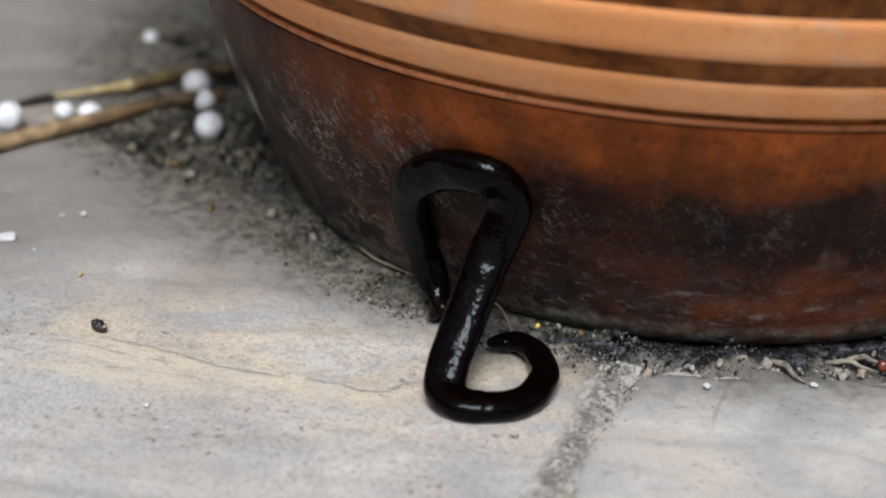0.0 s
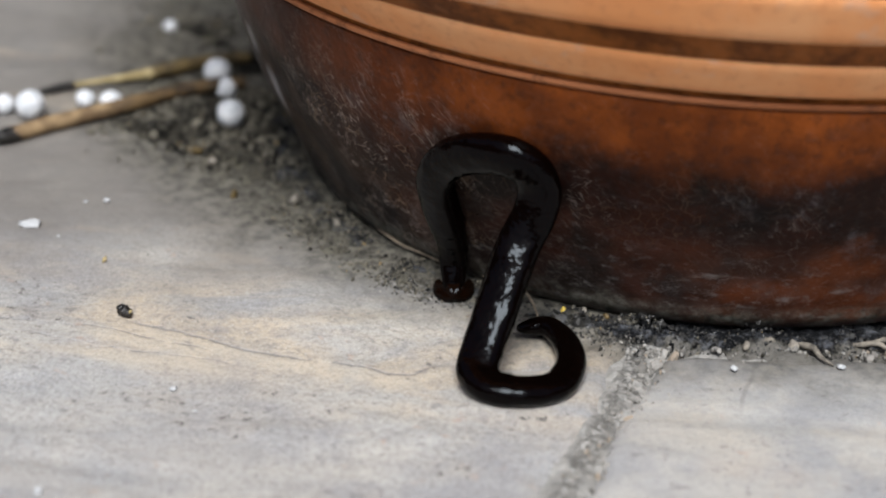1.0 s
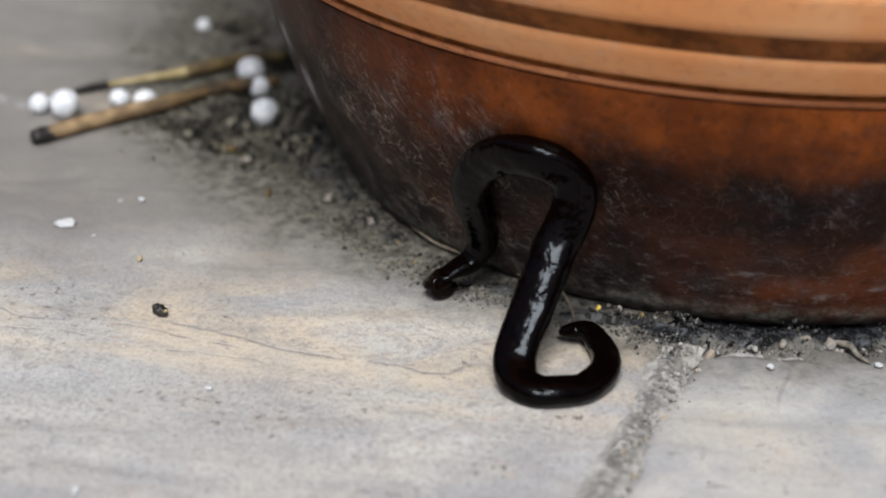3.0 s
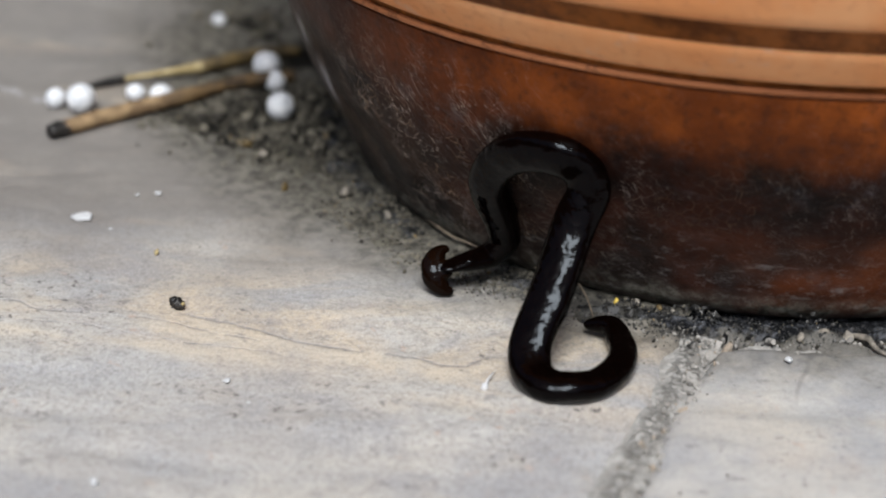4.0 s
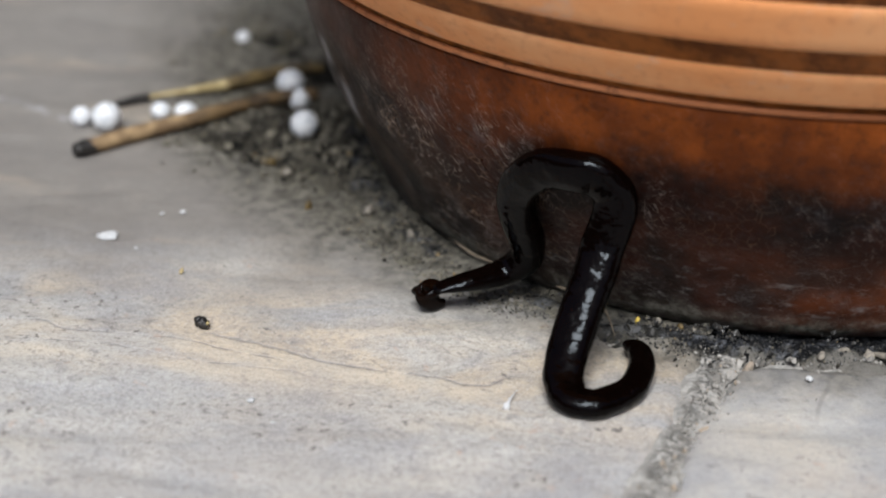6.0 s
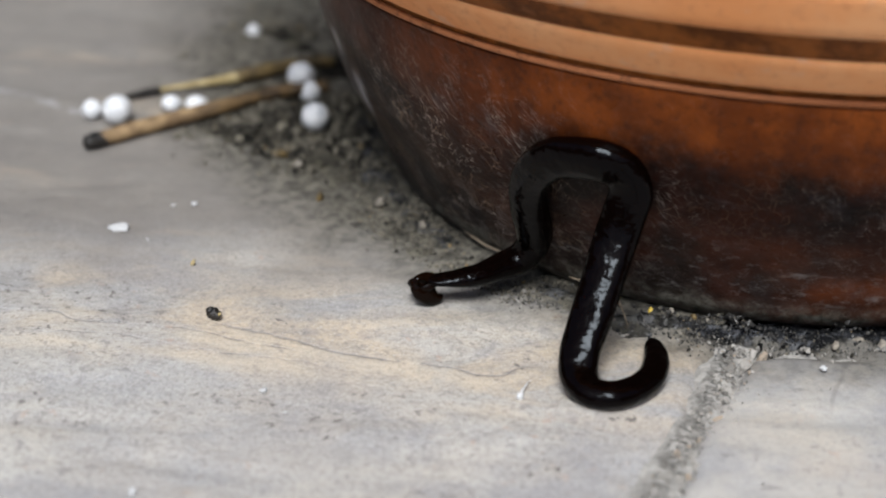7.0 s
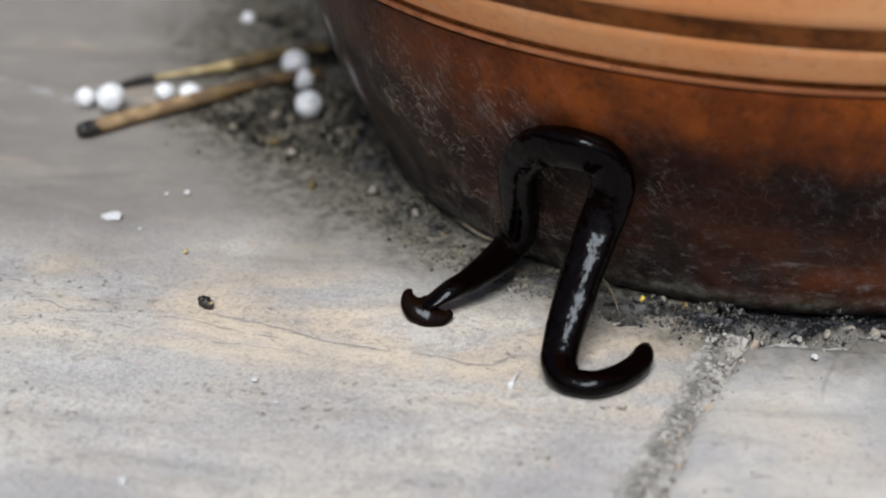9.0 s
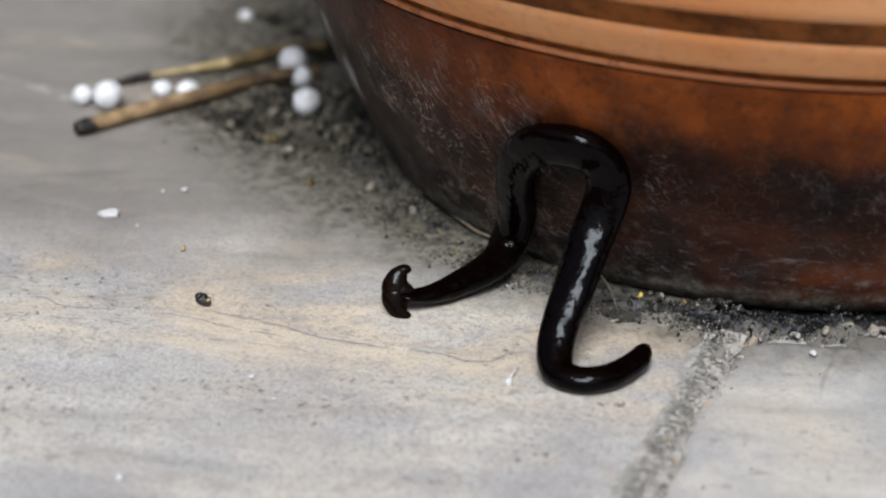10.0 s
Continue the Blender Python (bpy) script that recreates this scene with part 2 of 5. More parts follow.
def glaze_material():
    m = Nodes("worn_brown_glaze")
    x, y, z = m.split()
    cloud = m.noise(30, 6, 0.62)
    height = m.math("ADD", z, m.math("MULTIPLY", m.math("SUBTRACT", cloud, 0.5), 0.030))
    blotch = m.span(m.noise(70, 5, 0.65), 0.34, 0.66)
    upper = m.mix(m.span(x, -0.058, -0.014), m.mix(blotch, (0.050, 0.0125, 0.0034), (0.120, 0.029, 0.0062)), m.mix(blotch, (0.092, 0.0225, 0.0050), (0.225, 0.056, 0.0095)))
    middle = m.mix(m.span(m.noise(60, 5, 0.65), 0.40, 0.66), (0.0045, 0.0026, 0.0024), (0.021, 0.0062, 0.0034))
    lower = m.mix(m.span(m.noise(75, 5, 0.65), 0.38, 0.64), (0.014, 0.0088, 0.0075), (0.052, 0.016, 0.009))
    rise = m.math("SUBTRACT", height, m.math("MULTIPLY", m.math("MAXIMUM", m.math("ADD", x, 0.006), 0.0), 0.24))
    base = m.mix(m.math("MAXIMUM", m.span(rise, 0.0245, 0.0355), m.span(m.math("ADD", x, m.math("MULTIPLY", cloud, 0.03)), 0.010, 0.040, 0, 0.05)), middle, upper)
    # the lower wall is lighter and redder towards +x
    bare = m.span(m.math("ADD", x, m.math("MULTIPLY", cloud, 0.03)), -0.004, 0.024)
    lower = m.mix(bare, lower, m.mix(m.span(m.noise(75, 5, 0.65), 0.36, 0.62), (0.040, 0.0135, 0.0075), (0.130, 0.037, 0.0135)))
    base = m.mix(m.span(height, 0.013, 0.020, 1, 0), base, lower)
    base = m.mix(m.span(m.noise(600, 4, 0.65), 0.46, 0.70, 0, 0.42), base, (0.016, 0.009, 0.007))
    # the glaze is darker, almost slate, towards -x, most at the foot
    left_dark = m.math("MULTIPLY", m.span(m.math("ADD", x, m.math("MULTIPLY", m.math("SUBTRACT", cloud, 0.5), 0.04)), -0.062, -0.036, 1, 0), m.span(z, 0.012, 0.040, 0.92, 0.45))
    base = m.mix(left_dark, base, m.mix(m.span(m.noise(85, 5, 0.65), 0.38, 0.62), (0.0085, 0.0075, 0.0080), (0.038, 0.022, 0.016)))
    # scuffs of lime and dust, thick at the foot
    rub = m.noise(1.0, 6, 0.72, m.mapped((480, 480, 720)))
    low = m.span(m.math("ADD", z, m.math("MULTIPLY", m.math("SUBTRACT", cloud, 0.5), 0.02)), 0.004, 0.020, 1.0, 0.10)
    wear = m.math("MULTIPLY", m.span(rub, 0.53, 0.70), low)
    base = m.mix(m.math("MULTIPLY", wear, 0.34), base, (0.27, 0.25, 0.24))
    # a pale scraped patch on the shoulder of the foot
    around = m.math("MULTIPLY", m.math("ARCTAN2", y, x), 0.075)
    streak = m.nodes.new("ShaderNodeCombineXYZ")
    m.links.new(m.math("ADD", around, m.math("MULTIPLY", z, 0.12)), streak.inputs[0])
    m.links.new(z, streak.inputs[1])
    scrape = None
    for turn, high, tall in ((0.2038, 0.0192, 0.0046), (0.2085, 0.0262, 0.0030)):
        spot = m.math("MULTIPLY", m.span(m.math("ABSOLUTE", m.math("ADD", around, turn)), 0.0006, 0.0030, 1, 0), m.span(m.math("ABSOLUTE", m.math("SUBTRACT", z, high)), tall * 0.3, tall, 1, 0))
        scrape = spot if scrape is None else m.math("MAXIMUM", scrape, spot)
    scrape = m.math("MULTIPLY", scrape, m.span(m.noise(1.0, 4, 0.6, m.mapped((900, 120, 1), 0, streak.outputs[0])), 0.38, 0.58))
    base = m.mix(m.math("MULTIPLY", scrape, 0.55), base, (0.60, 0.61, 0.64))
    # hair-thin scratches, mostly slanting
    arc = m.nodes.new("ShaderNodeCombineXYZ")
    m.links.new(m.math("MULTIPLY", m.math("ARCTAN2", y, x), 0.075), arc.inputs[0])
    m.links.new(z, arc.inputs[1])
    lines = None
    for turn, scale, level, edge in ((52, (110, 520, 1), 0.5, 0.008), (40, (140, 620, 1), 0.53, 0.007), (60, (90, 500, 1), 0.46, 0.007), (47, (200, 420, 1), 0.49, 0.007), (-20, (120, 420, 1), 0.5, 0.004)):
        warp = m.noise(1.0, 3, 0.6, m.mapped(scale, 0, m.mapped((1, 1, 1), turn, arc.outputs[0])), 0.25)
        hair = m.math("MULTIPLY", m.span(m.math("ABSOLUTE", m.math("SUBTRACT", warp, level)), 0.001, edge, 1, 0), m.span(m.noise(110 + turn, 4, 0.6), 0.50, 0.60))
        lines = hair if lines is None else m.math("MAXIMUM", lines, hair)
    side = m.math("MULTIPLY", m.span(m.math("ADD", x, m.math("MULTIPLY", z, -0.3)), -0.058, -0.022, 1.0, 0.12), m.span(z, 0.020, 0.036, 1.0, 0.15))
    dusty = m.math("MULTIPLY", m.math("MULTIPLY", m.span(m.noise(900, 4, 0.7), 0.54, 0.72), side), 0.32)
    base = m.mix(dusty, base, (0.17, 0.155, 0.150))
    where = m.math("MULTIPLY", m.span(m.noise(45, 4, 0.6), 0.36, 0.52), side)
    lines = m.math("MULTIPLY", lines, where)
    base = m.mix(m.math("MULTIPLY", lines, 0.85), base, (0.44, 0.37, 0.32))
    # a bluish bloom in worn clouds over the dark belt
    bloom = m.math("MULTIPLY", m.span(m.noise(170, 6, 0.72), 0.52, 0.68), m.span(m.noise(38, 4, 0.6), 0.44, 0.58))
    base = m.mix(m.math("MULTIPLY", bloom, m.span(z, 0.026, 0.034, 0.26, 0.05)), base, (0.110, 0.105, 0.115))
    # lime smeared sideways on the lower wall
    smear = m.noise(1.0, 6, 0.7, m.mapped((130, 420, 1), 4, arc.outputs[0]))
    smear = m.math("MULTIPLY", m.span(smear, 0.54, 0.70), m.math("MULTIPLY", m.span(z, 0.004, 0.017, 1, 0), m.span(m.noise(70, 4, 0.6), 0.44, 0.60)))
    base = m.mix(m.math("MULTIPLY", smear, 0.62), base, (0.34, 0.325, 0.315))
    # crazing in the glaze, a net of hair-thin tan cracks
    warped = m.nodes.new("ShaderNodeVectorMath")
    warped.operation = "ADD"
    sway = m.nodes.new("ShaderNodeTexNoise")
    sway.inputs["Scale"].default_value, sway.inputs["Detail"].default_value = 260, 3
    m.links.new(m.coord, sway.inputs["Vector"])
    shrink = m.nodes.new("ShaderNodeVectorMath")
    shrink.operation = "SCALE"
    shrink.inputs["Scale"].default_value = 0.0025
    m.links.new(sway.outputs["Color"], shrink.inputs[0])
    m.links.new(m.coord, warped.inputs[0])
    m.links.new(shrink.outputs[0], warped.inputs[1])
    net = m.span(m.cells(560, "DISTANCE_TO_EDGE", warped.outputs[0]), 0.012, 0.045, 1, 0)
    net = m.math("MULTIPLY", net, m.math("MULTIPLY", m.span(m.noise(140, 4, 0.65), 0.48, 0.60), m.span(m.math("ADD", x, m.math("MULTIPLY", z, 0.5)), -0.048, -0.022, 0.5, 0.08)))
    base = m.mix(m.math("MULTIPLY", net, m.span(z, 0.022, 0.033, 1, 0)), base, (0.30, 0.205, 0.135))
    # greyer in patches low on the wall
    haze = m.math("MULTIPLY", m.span(z, 0.006, 0.020, 0.11, 0), m.span(m.noise(190, 5, 0.68), 0.40, 0.66))
    base = m.mix(haze, base, (0.135, 0.125, 0.125))
    # grey-green grime at the foot
    grime = m.span(m.math("ADD", z, m.math("MULTIPLY", m.noise(60, 4), 0.004)), 0.0040, 0.0080, 0.95, 0)
    grime = m.math("MULTIPLY", grime, m.span(m.noise(300, 6, 0.74), 0.34, 0.62, 0.15, 1.0))
    base = m.mix(grime, base, m.mix(m.span(m.noise(520, 5, 0.7), 0.36, 0.66), (0.026, 0.027, 0.022), (0.150, 0.148, 0.126)))
    m.bump(m.noise(420, 5, 0.65), 0.00022, 0.6)
    m.bump(m.math("MAXIMUM", lines, wear), 0.0001, 0.5)
    return m.done(base, m.math("ADD", m.span(m.noise(90, 4), 0.3, 0.7, 0.27, 0.42), m.math("MULTIPLY", m.math("MAXIMUM", wear, grime), 0.3)), Specular_IOR_Level=0.07)


def clay_material():
    m = Nodes("bare_terracotta")
    base = m.mix(m.span(m.noise(45, 5, 0.6), 0.35, 0.68), (0.68, 0.270, 0.092), (0.72, 0.362, 0.165))
    base = m.mix(m.span(m.noise(650, 4, 0.6), 0.5, 0.75, 0, 0.3), base, (0.32, 0.11, 0.045))
    base = m.mix(m.span(m.noise(130, 5, 0.65), 0.58, 0.70, 0, 0.45), base, (0.52, 0.36, 0.27))
    m.bump(m.noise(900, 4, 0.6), 0.0002, 0.6)
    return m.done(base, 0.75)


def groove_material():
    m = Nodes("dark_glaze")
    base = m.mix(m.span(m.noise(170, 6, 0.72), 0.38, 0.62), (0.090, 0.027, 0.006), (0.250, 0.080, 0.017))
    base = m.mix(m.span(m.noise(420, 5, 0.7), 0.56, 0.70, 0, 0.5), base, (0.24, 0.105, 0.045))
    m.bump(m.noise(500, 3, 0.6), 0.0002, 0.5)
    return m.done(base, 0.5, Specular_IOR_Level=0.1)


def ridge_material():
    """Glaze worn through to the clay on one side, whole on the other."""
    m = Nodes("worn_ridge")
    x, y, z = m.split()
    worn = m.span(m.math("ADD", x, m.math("MULTIPLY", m.math("SUBTRACT", m.noise(60, 4), 0.5), 0.03)), -0.048, 0.006, 1.0, 0.12)
    base = m.mix(worn, (0.160, 0.048, 0.013), (0.36, 0.138, 0.058))
    base = m.mix(m.span(m.noise(420, 4, 0.65), 0.5, 0.7, 0, 0.6), base, (0.060, 0.022, 0.010))
    m.bump(m.noise(500, 4, 0.6), 0.0001, 0.6)
    return m.done(base, 0.6, Specular_IOR_Level=0.2)


def skin(name, low, high, rough, relief):
    m = Nodes(name)
    place = m.nodes.new("ShaderNodeNewGeometry").outputs["Position"]
    base = m.mix(m.noise(700, 3, 0.5, place), low, high)
    m.bump(m.noise(230, 3, 0.5, place), 0.0010 * relief, 0.6)
    m.bump(m.noise(480, 2, 0.5, place), 0.00022 * relief, 0.6)
    # the specular tint puts the sky's blue into the highlights
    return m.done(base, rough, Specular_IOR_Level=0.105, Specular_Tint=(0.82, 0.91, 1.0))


def soil_material():
    m = Nodes("dry_soil")
    base = m.mix(m.span(m.noise(260, 6, 0.72), 0.36, 0.64), (0.040, 0.037, 0.029), (0.185, 0.172, 0.138))
    base = m.mix(m.span(m.noise(110, 5, 0.65), 0.46, 0.68, 0, 0.7), base, (0.235, 0.212, 0.165))
    x, y, z = m.split()
    # the soil turns black behind the pot's shoulder
    rear_dark = m.span(m.math("ADD", y, m.math("MULTIPLY", m.math("SUBTRACT", m.noise(70, 5, 0.65), 0.5), 0.045)), -0.026, -0.012)
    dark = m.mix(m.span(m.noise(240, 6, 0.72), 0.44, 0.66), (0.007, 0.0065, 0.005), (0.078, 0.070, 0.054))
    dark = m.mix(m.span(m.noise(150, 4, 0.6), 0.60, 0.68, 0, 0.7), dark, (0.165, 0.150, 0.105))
    base = m.mix(rear_dark, base, dark)
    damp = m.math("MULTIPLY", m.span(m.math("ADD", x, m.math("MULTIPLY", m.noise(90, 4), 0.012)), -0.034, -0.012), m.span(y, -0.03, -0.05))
    # round the foot a ring paints contact shade into the damp soil's colour
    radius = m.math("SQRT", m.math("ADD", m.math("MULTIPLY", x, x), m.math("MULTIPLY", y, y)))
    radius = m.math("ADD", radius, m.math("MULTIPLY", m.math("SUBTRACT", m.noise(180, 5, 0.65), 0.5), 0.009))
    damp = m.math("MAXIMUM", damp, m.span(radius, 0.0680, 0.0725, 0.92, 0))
    # pale crumbled stone dust along the broken edge of the flag
    crumbs = m.math("SUBTRACT", y, m.math("MULTIPLY", m.math("ADD", x, 0.013), 0.027))
    crumbs = m.math("ADD", crumbs, m.math("MULTIPLY", m.math("SUBTRACT", m.noise(230, 5, 0.68), 0.5), 0.006))
    crumbs = m.math("MULTIPLY", m.span(crumbs, -0.0700, -0.0685, 0.9, 0), m.span(x, -0.024, -0.014))
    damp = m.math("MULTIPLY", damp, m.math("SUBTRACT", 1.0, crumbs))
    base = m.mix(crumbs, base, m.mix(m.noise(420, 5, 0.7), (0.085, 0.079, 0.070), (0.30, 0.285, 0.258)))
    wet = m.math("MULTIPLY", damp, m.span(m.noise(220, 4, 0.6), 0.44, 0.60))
    # the bluish light patches paint the wet sheen into the colour
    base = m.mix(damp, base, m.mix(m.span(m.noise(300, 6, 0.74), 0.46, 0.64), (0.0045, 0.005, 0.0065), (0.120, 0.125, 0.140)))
    m.bump(m.noise(700, 6, 0.72), 0.0012, 1.0)
    return m.done(base, m.span(wet, 0, 1, 0.95, 0.22), Specular_IOR_Level=m.span(wet, 0, 1, 0.2, 0.5))


def grit_material():
    m = Nodes("mixed_grit")
    r = m.island()
    a = m.mix(m.span(r, 0.0, 0.6), (0.016, 0.0145, 0.012), (0.135, 0.122, 0.096))
    a = m.mix(m.span(r, 0.82, 0.94), a, (0.20, 0.18, 0.14))
    a = m.mix(m.span(r, 0.975, 0.995), a, (0.24, 0.17, 0.085))
    a = m.mix(m.span(m.noise(2500, 2), 0.4, 0.7, 0, 0.5), a, (0.045, 0.042, 0.038))
    return m.done(a, 0.9, Specular_IOR_Level=0.2)


def joint_material():
    m = Nodes("crumbled_mortar")
    r = m.island()
    a = m.mix(m.span(r, 0.0, 0.45), (0.150, 0.142, 0.130), (0.27, 0.255, 0.232))
    a = m.mix(m.span(r, 0.5, 0.8), a, (0.35, 0.333, 0.308))
    a = m.mix(m.span(r, 0.92, 0.97), a, (0.31, 0.25, 0.19))
    a = m.mix(m.span(m.noise(2500, 2), 0.4, 0.7, 0, 0.4), a, (0.17, 0.155, 0.14))
    return m.done(a, 0.9)


def mortar_material():
    """Sandy mortar with dark pits; damp black soil under the pot's edge."""
    m = Nodes("old_mortar")
    x, y, z = m.split()
    lump = m.noise(330, 5, 0.68)
    base = m.mix(m.span(m.noise(700, 5, 0.68), 0.36, 0.64), (0.26, 0.251, 0.236), (0.385, 0.373, 0.350))
    off = m.math("SUBTRACT", m.math("ADD", x, 0.0143), m.math("MULTIPLY", m.math("ADD", y, 0.0715), 0.3288))
    off = m.math("ADD", m.math("ABSOLUTE", off), m.math("MULTIPLY", m.math("SUBTRACT", m.noise(160, 5, 0.65), 0.5), 0.004))
    pits = m.math("MULTIPLY", m.span(m.noise(1000, 5, 0.72), 0.45, 0.53, 0.9, 0), m.span(off, 0.0005, 0.0021, 1, 0.06))
    base = m.mix(m.math("MULTIPLY", pits, 0.72), base, (0.105, 0.098, 0.086))
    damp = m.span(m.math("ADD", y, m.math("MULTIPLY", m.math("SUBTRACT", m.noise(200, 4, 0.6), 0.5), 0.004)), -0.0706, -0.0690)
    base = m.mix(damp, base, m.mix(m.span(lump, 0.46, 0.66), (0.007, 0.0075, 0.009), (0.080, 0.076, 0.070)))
    m.bump(m.math("MAXIMUM", pits, 0.0), -0.0006, 0.8)
    m.bump(m.math("MULTIPLY", lump, damp), 0.0013, 0.9)
    m.bump(m.noise(1500, 4, 0.65), 0.0003, 0.8)
    return m.done(base, 0.85, Specular_IOR_Level=0.25)


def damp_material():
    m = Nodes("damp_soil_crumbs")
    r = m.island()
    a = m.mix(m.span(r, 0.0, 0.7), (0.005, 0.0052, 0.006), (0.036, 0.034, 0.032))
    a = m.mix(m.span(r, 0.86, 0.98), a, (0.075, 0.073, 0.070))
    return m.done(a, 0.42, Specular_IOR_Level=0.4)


def bark_material():
    """Tan at the open end, dark brown towards the soil."""
    m = Nodes("weathered_bark")
    x, y, z = m.split()
    n = m.noise(350, 4, 0.6)
    brown_end = m.span(m.math("ADD", x, m.math("MULTIPLY", m.noise(120, 3), 0.010)), -0.097, -0.088)
    tan = m.mix(m.span(n, 0.35, 0.65), (0.13, 0.080, 0.040), (0.30, 0.205, 0.108))
    brown = m.mix(m.span(n, 0.35, 0.65), (0.032, 0.018, 0.007), (0.110, 0.064, 0.022))
    m.bump(n, 0.0002, 0.8)
    return m.done(m.mix(brown_end, tan, brown), 0.7)


def plain(name, low, high, scale, rough, relief=0.0):
    m = Nodes(name)
    n = m.noise(scale, 4, 0.6)
    if relief:
        m.bump(n, relief, 0.8)
    return m.done(m.mix(m.span(n, 0.35, 0.65), low, high), rough)


STONE, GLAZE, CLAY, GROOVE = stone_material(), glaze_material(), clay_material(), groove_material()
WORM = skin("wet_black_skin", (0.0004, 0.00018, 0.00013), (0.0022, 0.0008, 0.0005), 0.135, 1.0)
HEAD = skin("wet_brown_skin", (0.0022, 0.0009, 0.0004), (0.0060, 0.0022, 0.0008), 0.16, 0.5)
SOIL, GRIT = soil_material(), grit_material()
PRILL = plain("chalky_white", (0.52, 0.54, 0.57), (0.72, 0.73, 0.75), 600, 0.55, 0.0002)
JOINT, DAMP = joint_material(), damp_material()
BED = mortar_material()
RIDGE = ridge_material()
CRUMB = plain("dark_crumb", (0.03, 0.027, 0.025), (0.12, 0.10, 0.085), 900, 0.8)
BARK = bark_material()
CHAR = plain("blackened_husk", (0.003, 0.0028, 0.0028), (0.020, 0.017, 0.015), 1100, 0.5, 0.0003)
STRAW = plain("dry_straw", (0.27, 0.205, 0.085), (0.42, 0.335, 0.17), 400, 0.6, 0.0001)
HUSK = plain("brown_husk", (0.045, 0.030, 0.011), (0.14, 0.095, 0.035), 380, 0.6, 0.0002)
YELLOW = plain("yellow_grain", (0.55, 0.38, 0.05), (0.68, 0.50, 0.10), 900, 0.5)
PEBBLE = plain("pale_chip", (0.13, 0.115, 0.095), (0.27, 0.24, 0.20), 900, 0.8, 0.0001)
RED = plain("red_husk", (0.07, 0.012, 0.007), (0.14, 0.028, 0.012), 900, 0.3)
TWIG = plain("pale_root", (0.13, 0.10, 0.07), (0.27, 0.215, 0.155), 700, 0.7)
ROOT = plain("grey_root", (0.07, 0.062, 0.052), (0.25, 0.22, 0.18), 600, 0.85, 0.0002)
GROUND = plain("dry_garden_soil", (0.06, 0.052, 0.042), (0.15, 0.13, 0.105), 6, 0.95, 0.004)
WALL = plain("dark_wall", (0.07, 0.065, 0.06), (0.12, 0.11, 0.10), 3, 0.9, 0.002)
WHITE = plain("white_flake", (0.44, 0.45, 0.46), (0.62, 0.63, 0.64), 900, 0.6)


# ---- mesh helpers ----
def mesh_from(name, verts, faces, smooth=True):
    me = bpy.data.meshes.new(name)
    me.from_pydata([tuple(v) for v in verts], [], [tuple(f) for f in faces])
    me.polygons.foreach_set("use_smooth", [smooth] * len(me.polygons))
    me.update()
    return me


def thing(name, data, material, label, category, group="", kind=""):
    ob = new(name, data)
    if data is not None and not data.materials:
        data.materials.append(material)
    return tagged(ob, label, category, group, kind)


def part(name, data, material, parent, label=""):
    ob = new(name, data)
    if not data.materials:
        data.materials.append(material)
    ob.parent = parent
    return tagged(ob, label)


def lathe(name, profile, steps=256):
    """A ring-shaped surface from (radius, height) pairs round the z axis."""
    n, verts, faces = len(profile), [], []
    for i in range(steps):
        a = 2 * math.pi * i / steps
        verts += [(r * math.cos(a), r * math.sin(a), z) for r, z in profile]
    for i in range(steps):
        p, q = i * n, (i + 1) % steps * n
        faces += [(p + j, q + j, q + j + 1, p + j + 1) for j in range(n - 1)]
    return mesh_from(name, verts, faces)


def smoothed(points, count):
    """Points on a Catmull-Rom curve through the given ones, evenly spread along it."""
    p = np.array(points, float)
    q = np.vstack([2 * p[0] - p[1], p, 2 * p[-1] - p[-2]])
    u = np.linspace(0, 1, 12, endpoint=False)[:, None]
    rows = []
    for a, b, c, d in zip(q[:-3], q[1:-2], q[2:-1], q[3:]):
        rows.append(0.5 * (2 * b + (c - a) * u + (2 * a - 5 * b + 4 * c - d) * u**2 + (3 * b - a - 3 * c + d) * u**3))
    line = np.vstack(rows + [p[-1:]])
    s = np.concatenate([[0], np.cumsum(np.linalg.norm(np.diff(line, axis=0), axis=1))])
    at = np.linspace(0, s[-1], count)
    return np.stack([np.interp(at, s, line[:, k]) for k in range(line.shape[1])], 1)


def tube(name, points, radii, count=40, sides=12, rough=0.0, seed=1):
    """A round stem along points, its radius given at even steps."""
    line = smoothed(points, count)
    rad = np.interp(np.linspace(0, 1, count), np.linspace(0, 1, len(radii)), radii)
    verts, faces = [], []
    side = Vector((0.3, 0.2, 1)).normalized()
    for i, c in enumerate(line):
        d = Vector(line[min(i + 1, count - 1)] - line[max(i - 1, 0)]).normalized()
        a = d.cross(side).normalized()
        b = d.cross(a)
        for k in range(sides):
            w = 2 * math.pi * k / sides
            off = a * math.cos(w) + b * math.sin(w)
            g = 1 + rough * noise.noise(Vector(c) * 700 + off * 1.5 + Vector((seed, 0, 0)))
            verts.append(Vector(c) + off * float(rad[i]) * g)
    for i in range(count - 1):
        for k in range(sides):
            n = (k + 1) % sides
            faces.append((i * sides + k, i * sides + n, (i + 1) * sides + n, (i + 1) * sides + k))
    faces.append(tuple(range(sides))[::-1])
    faces.append(tuple(range((count - 1) * sides, count * sides)))
    return mesh_from(name, verts, faces)


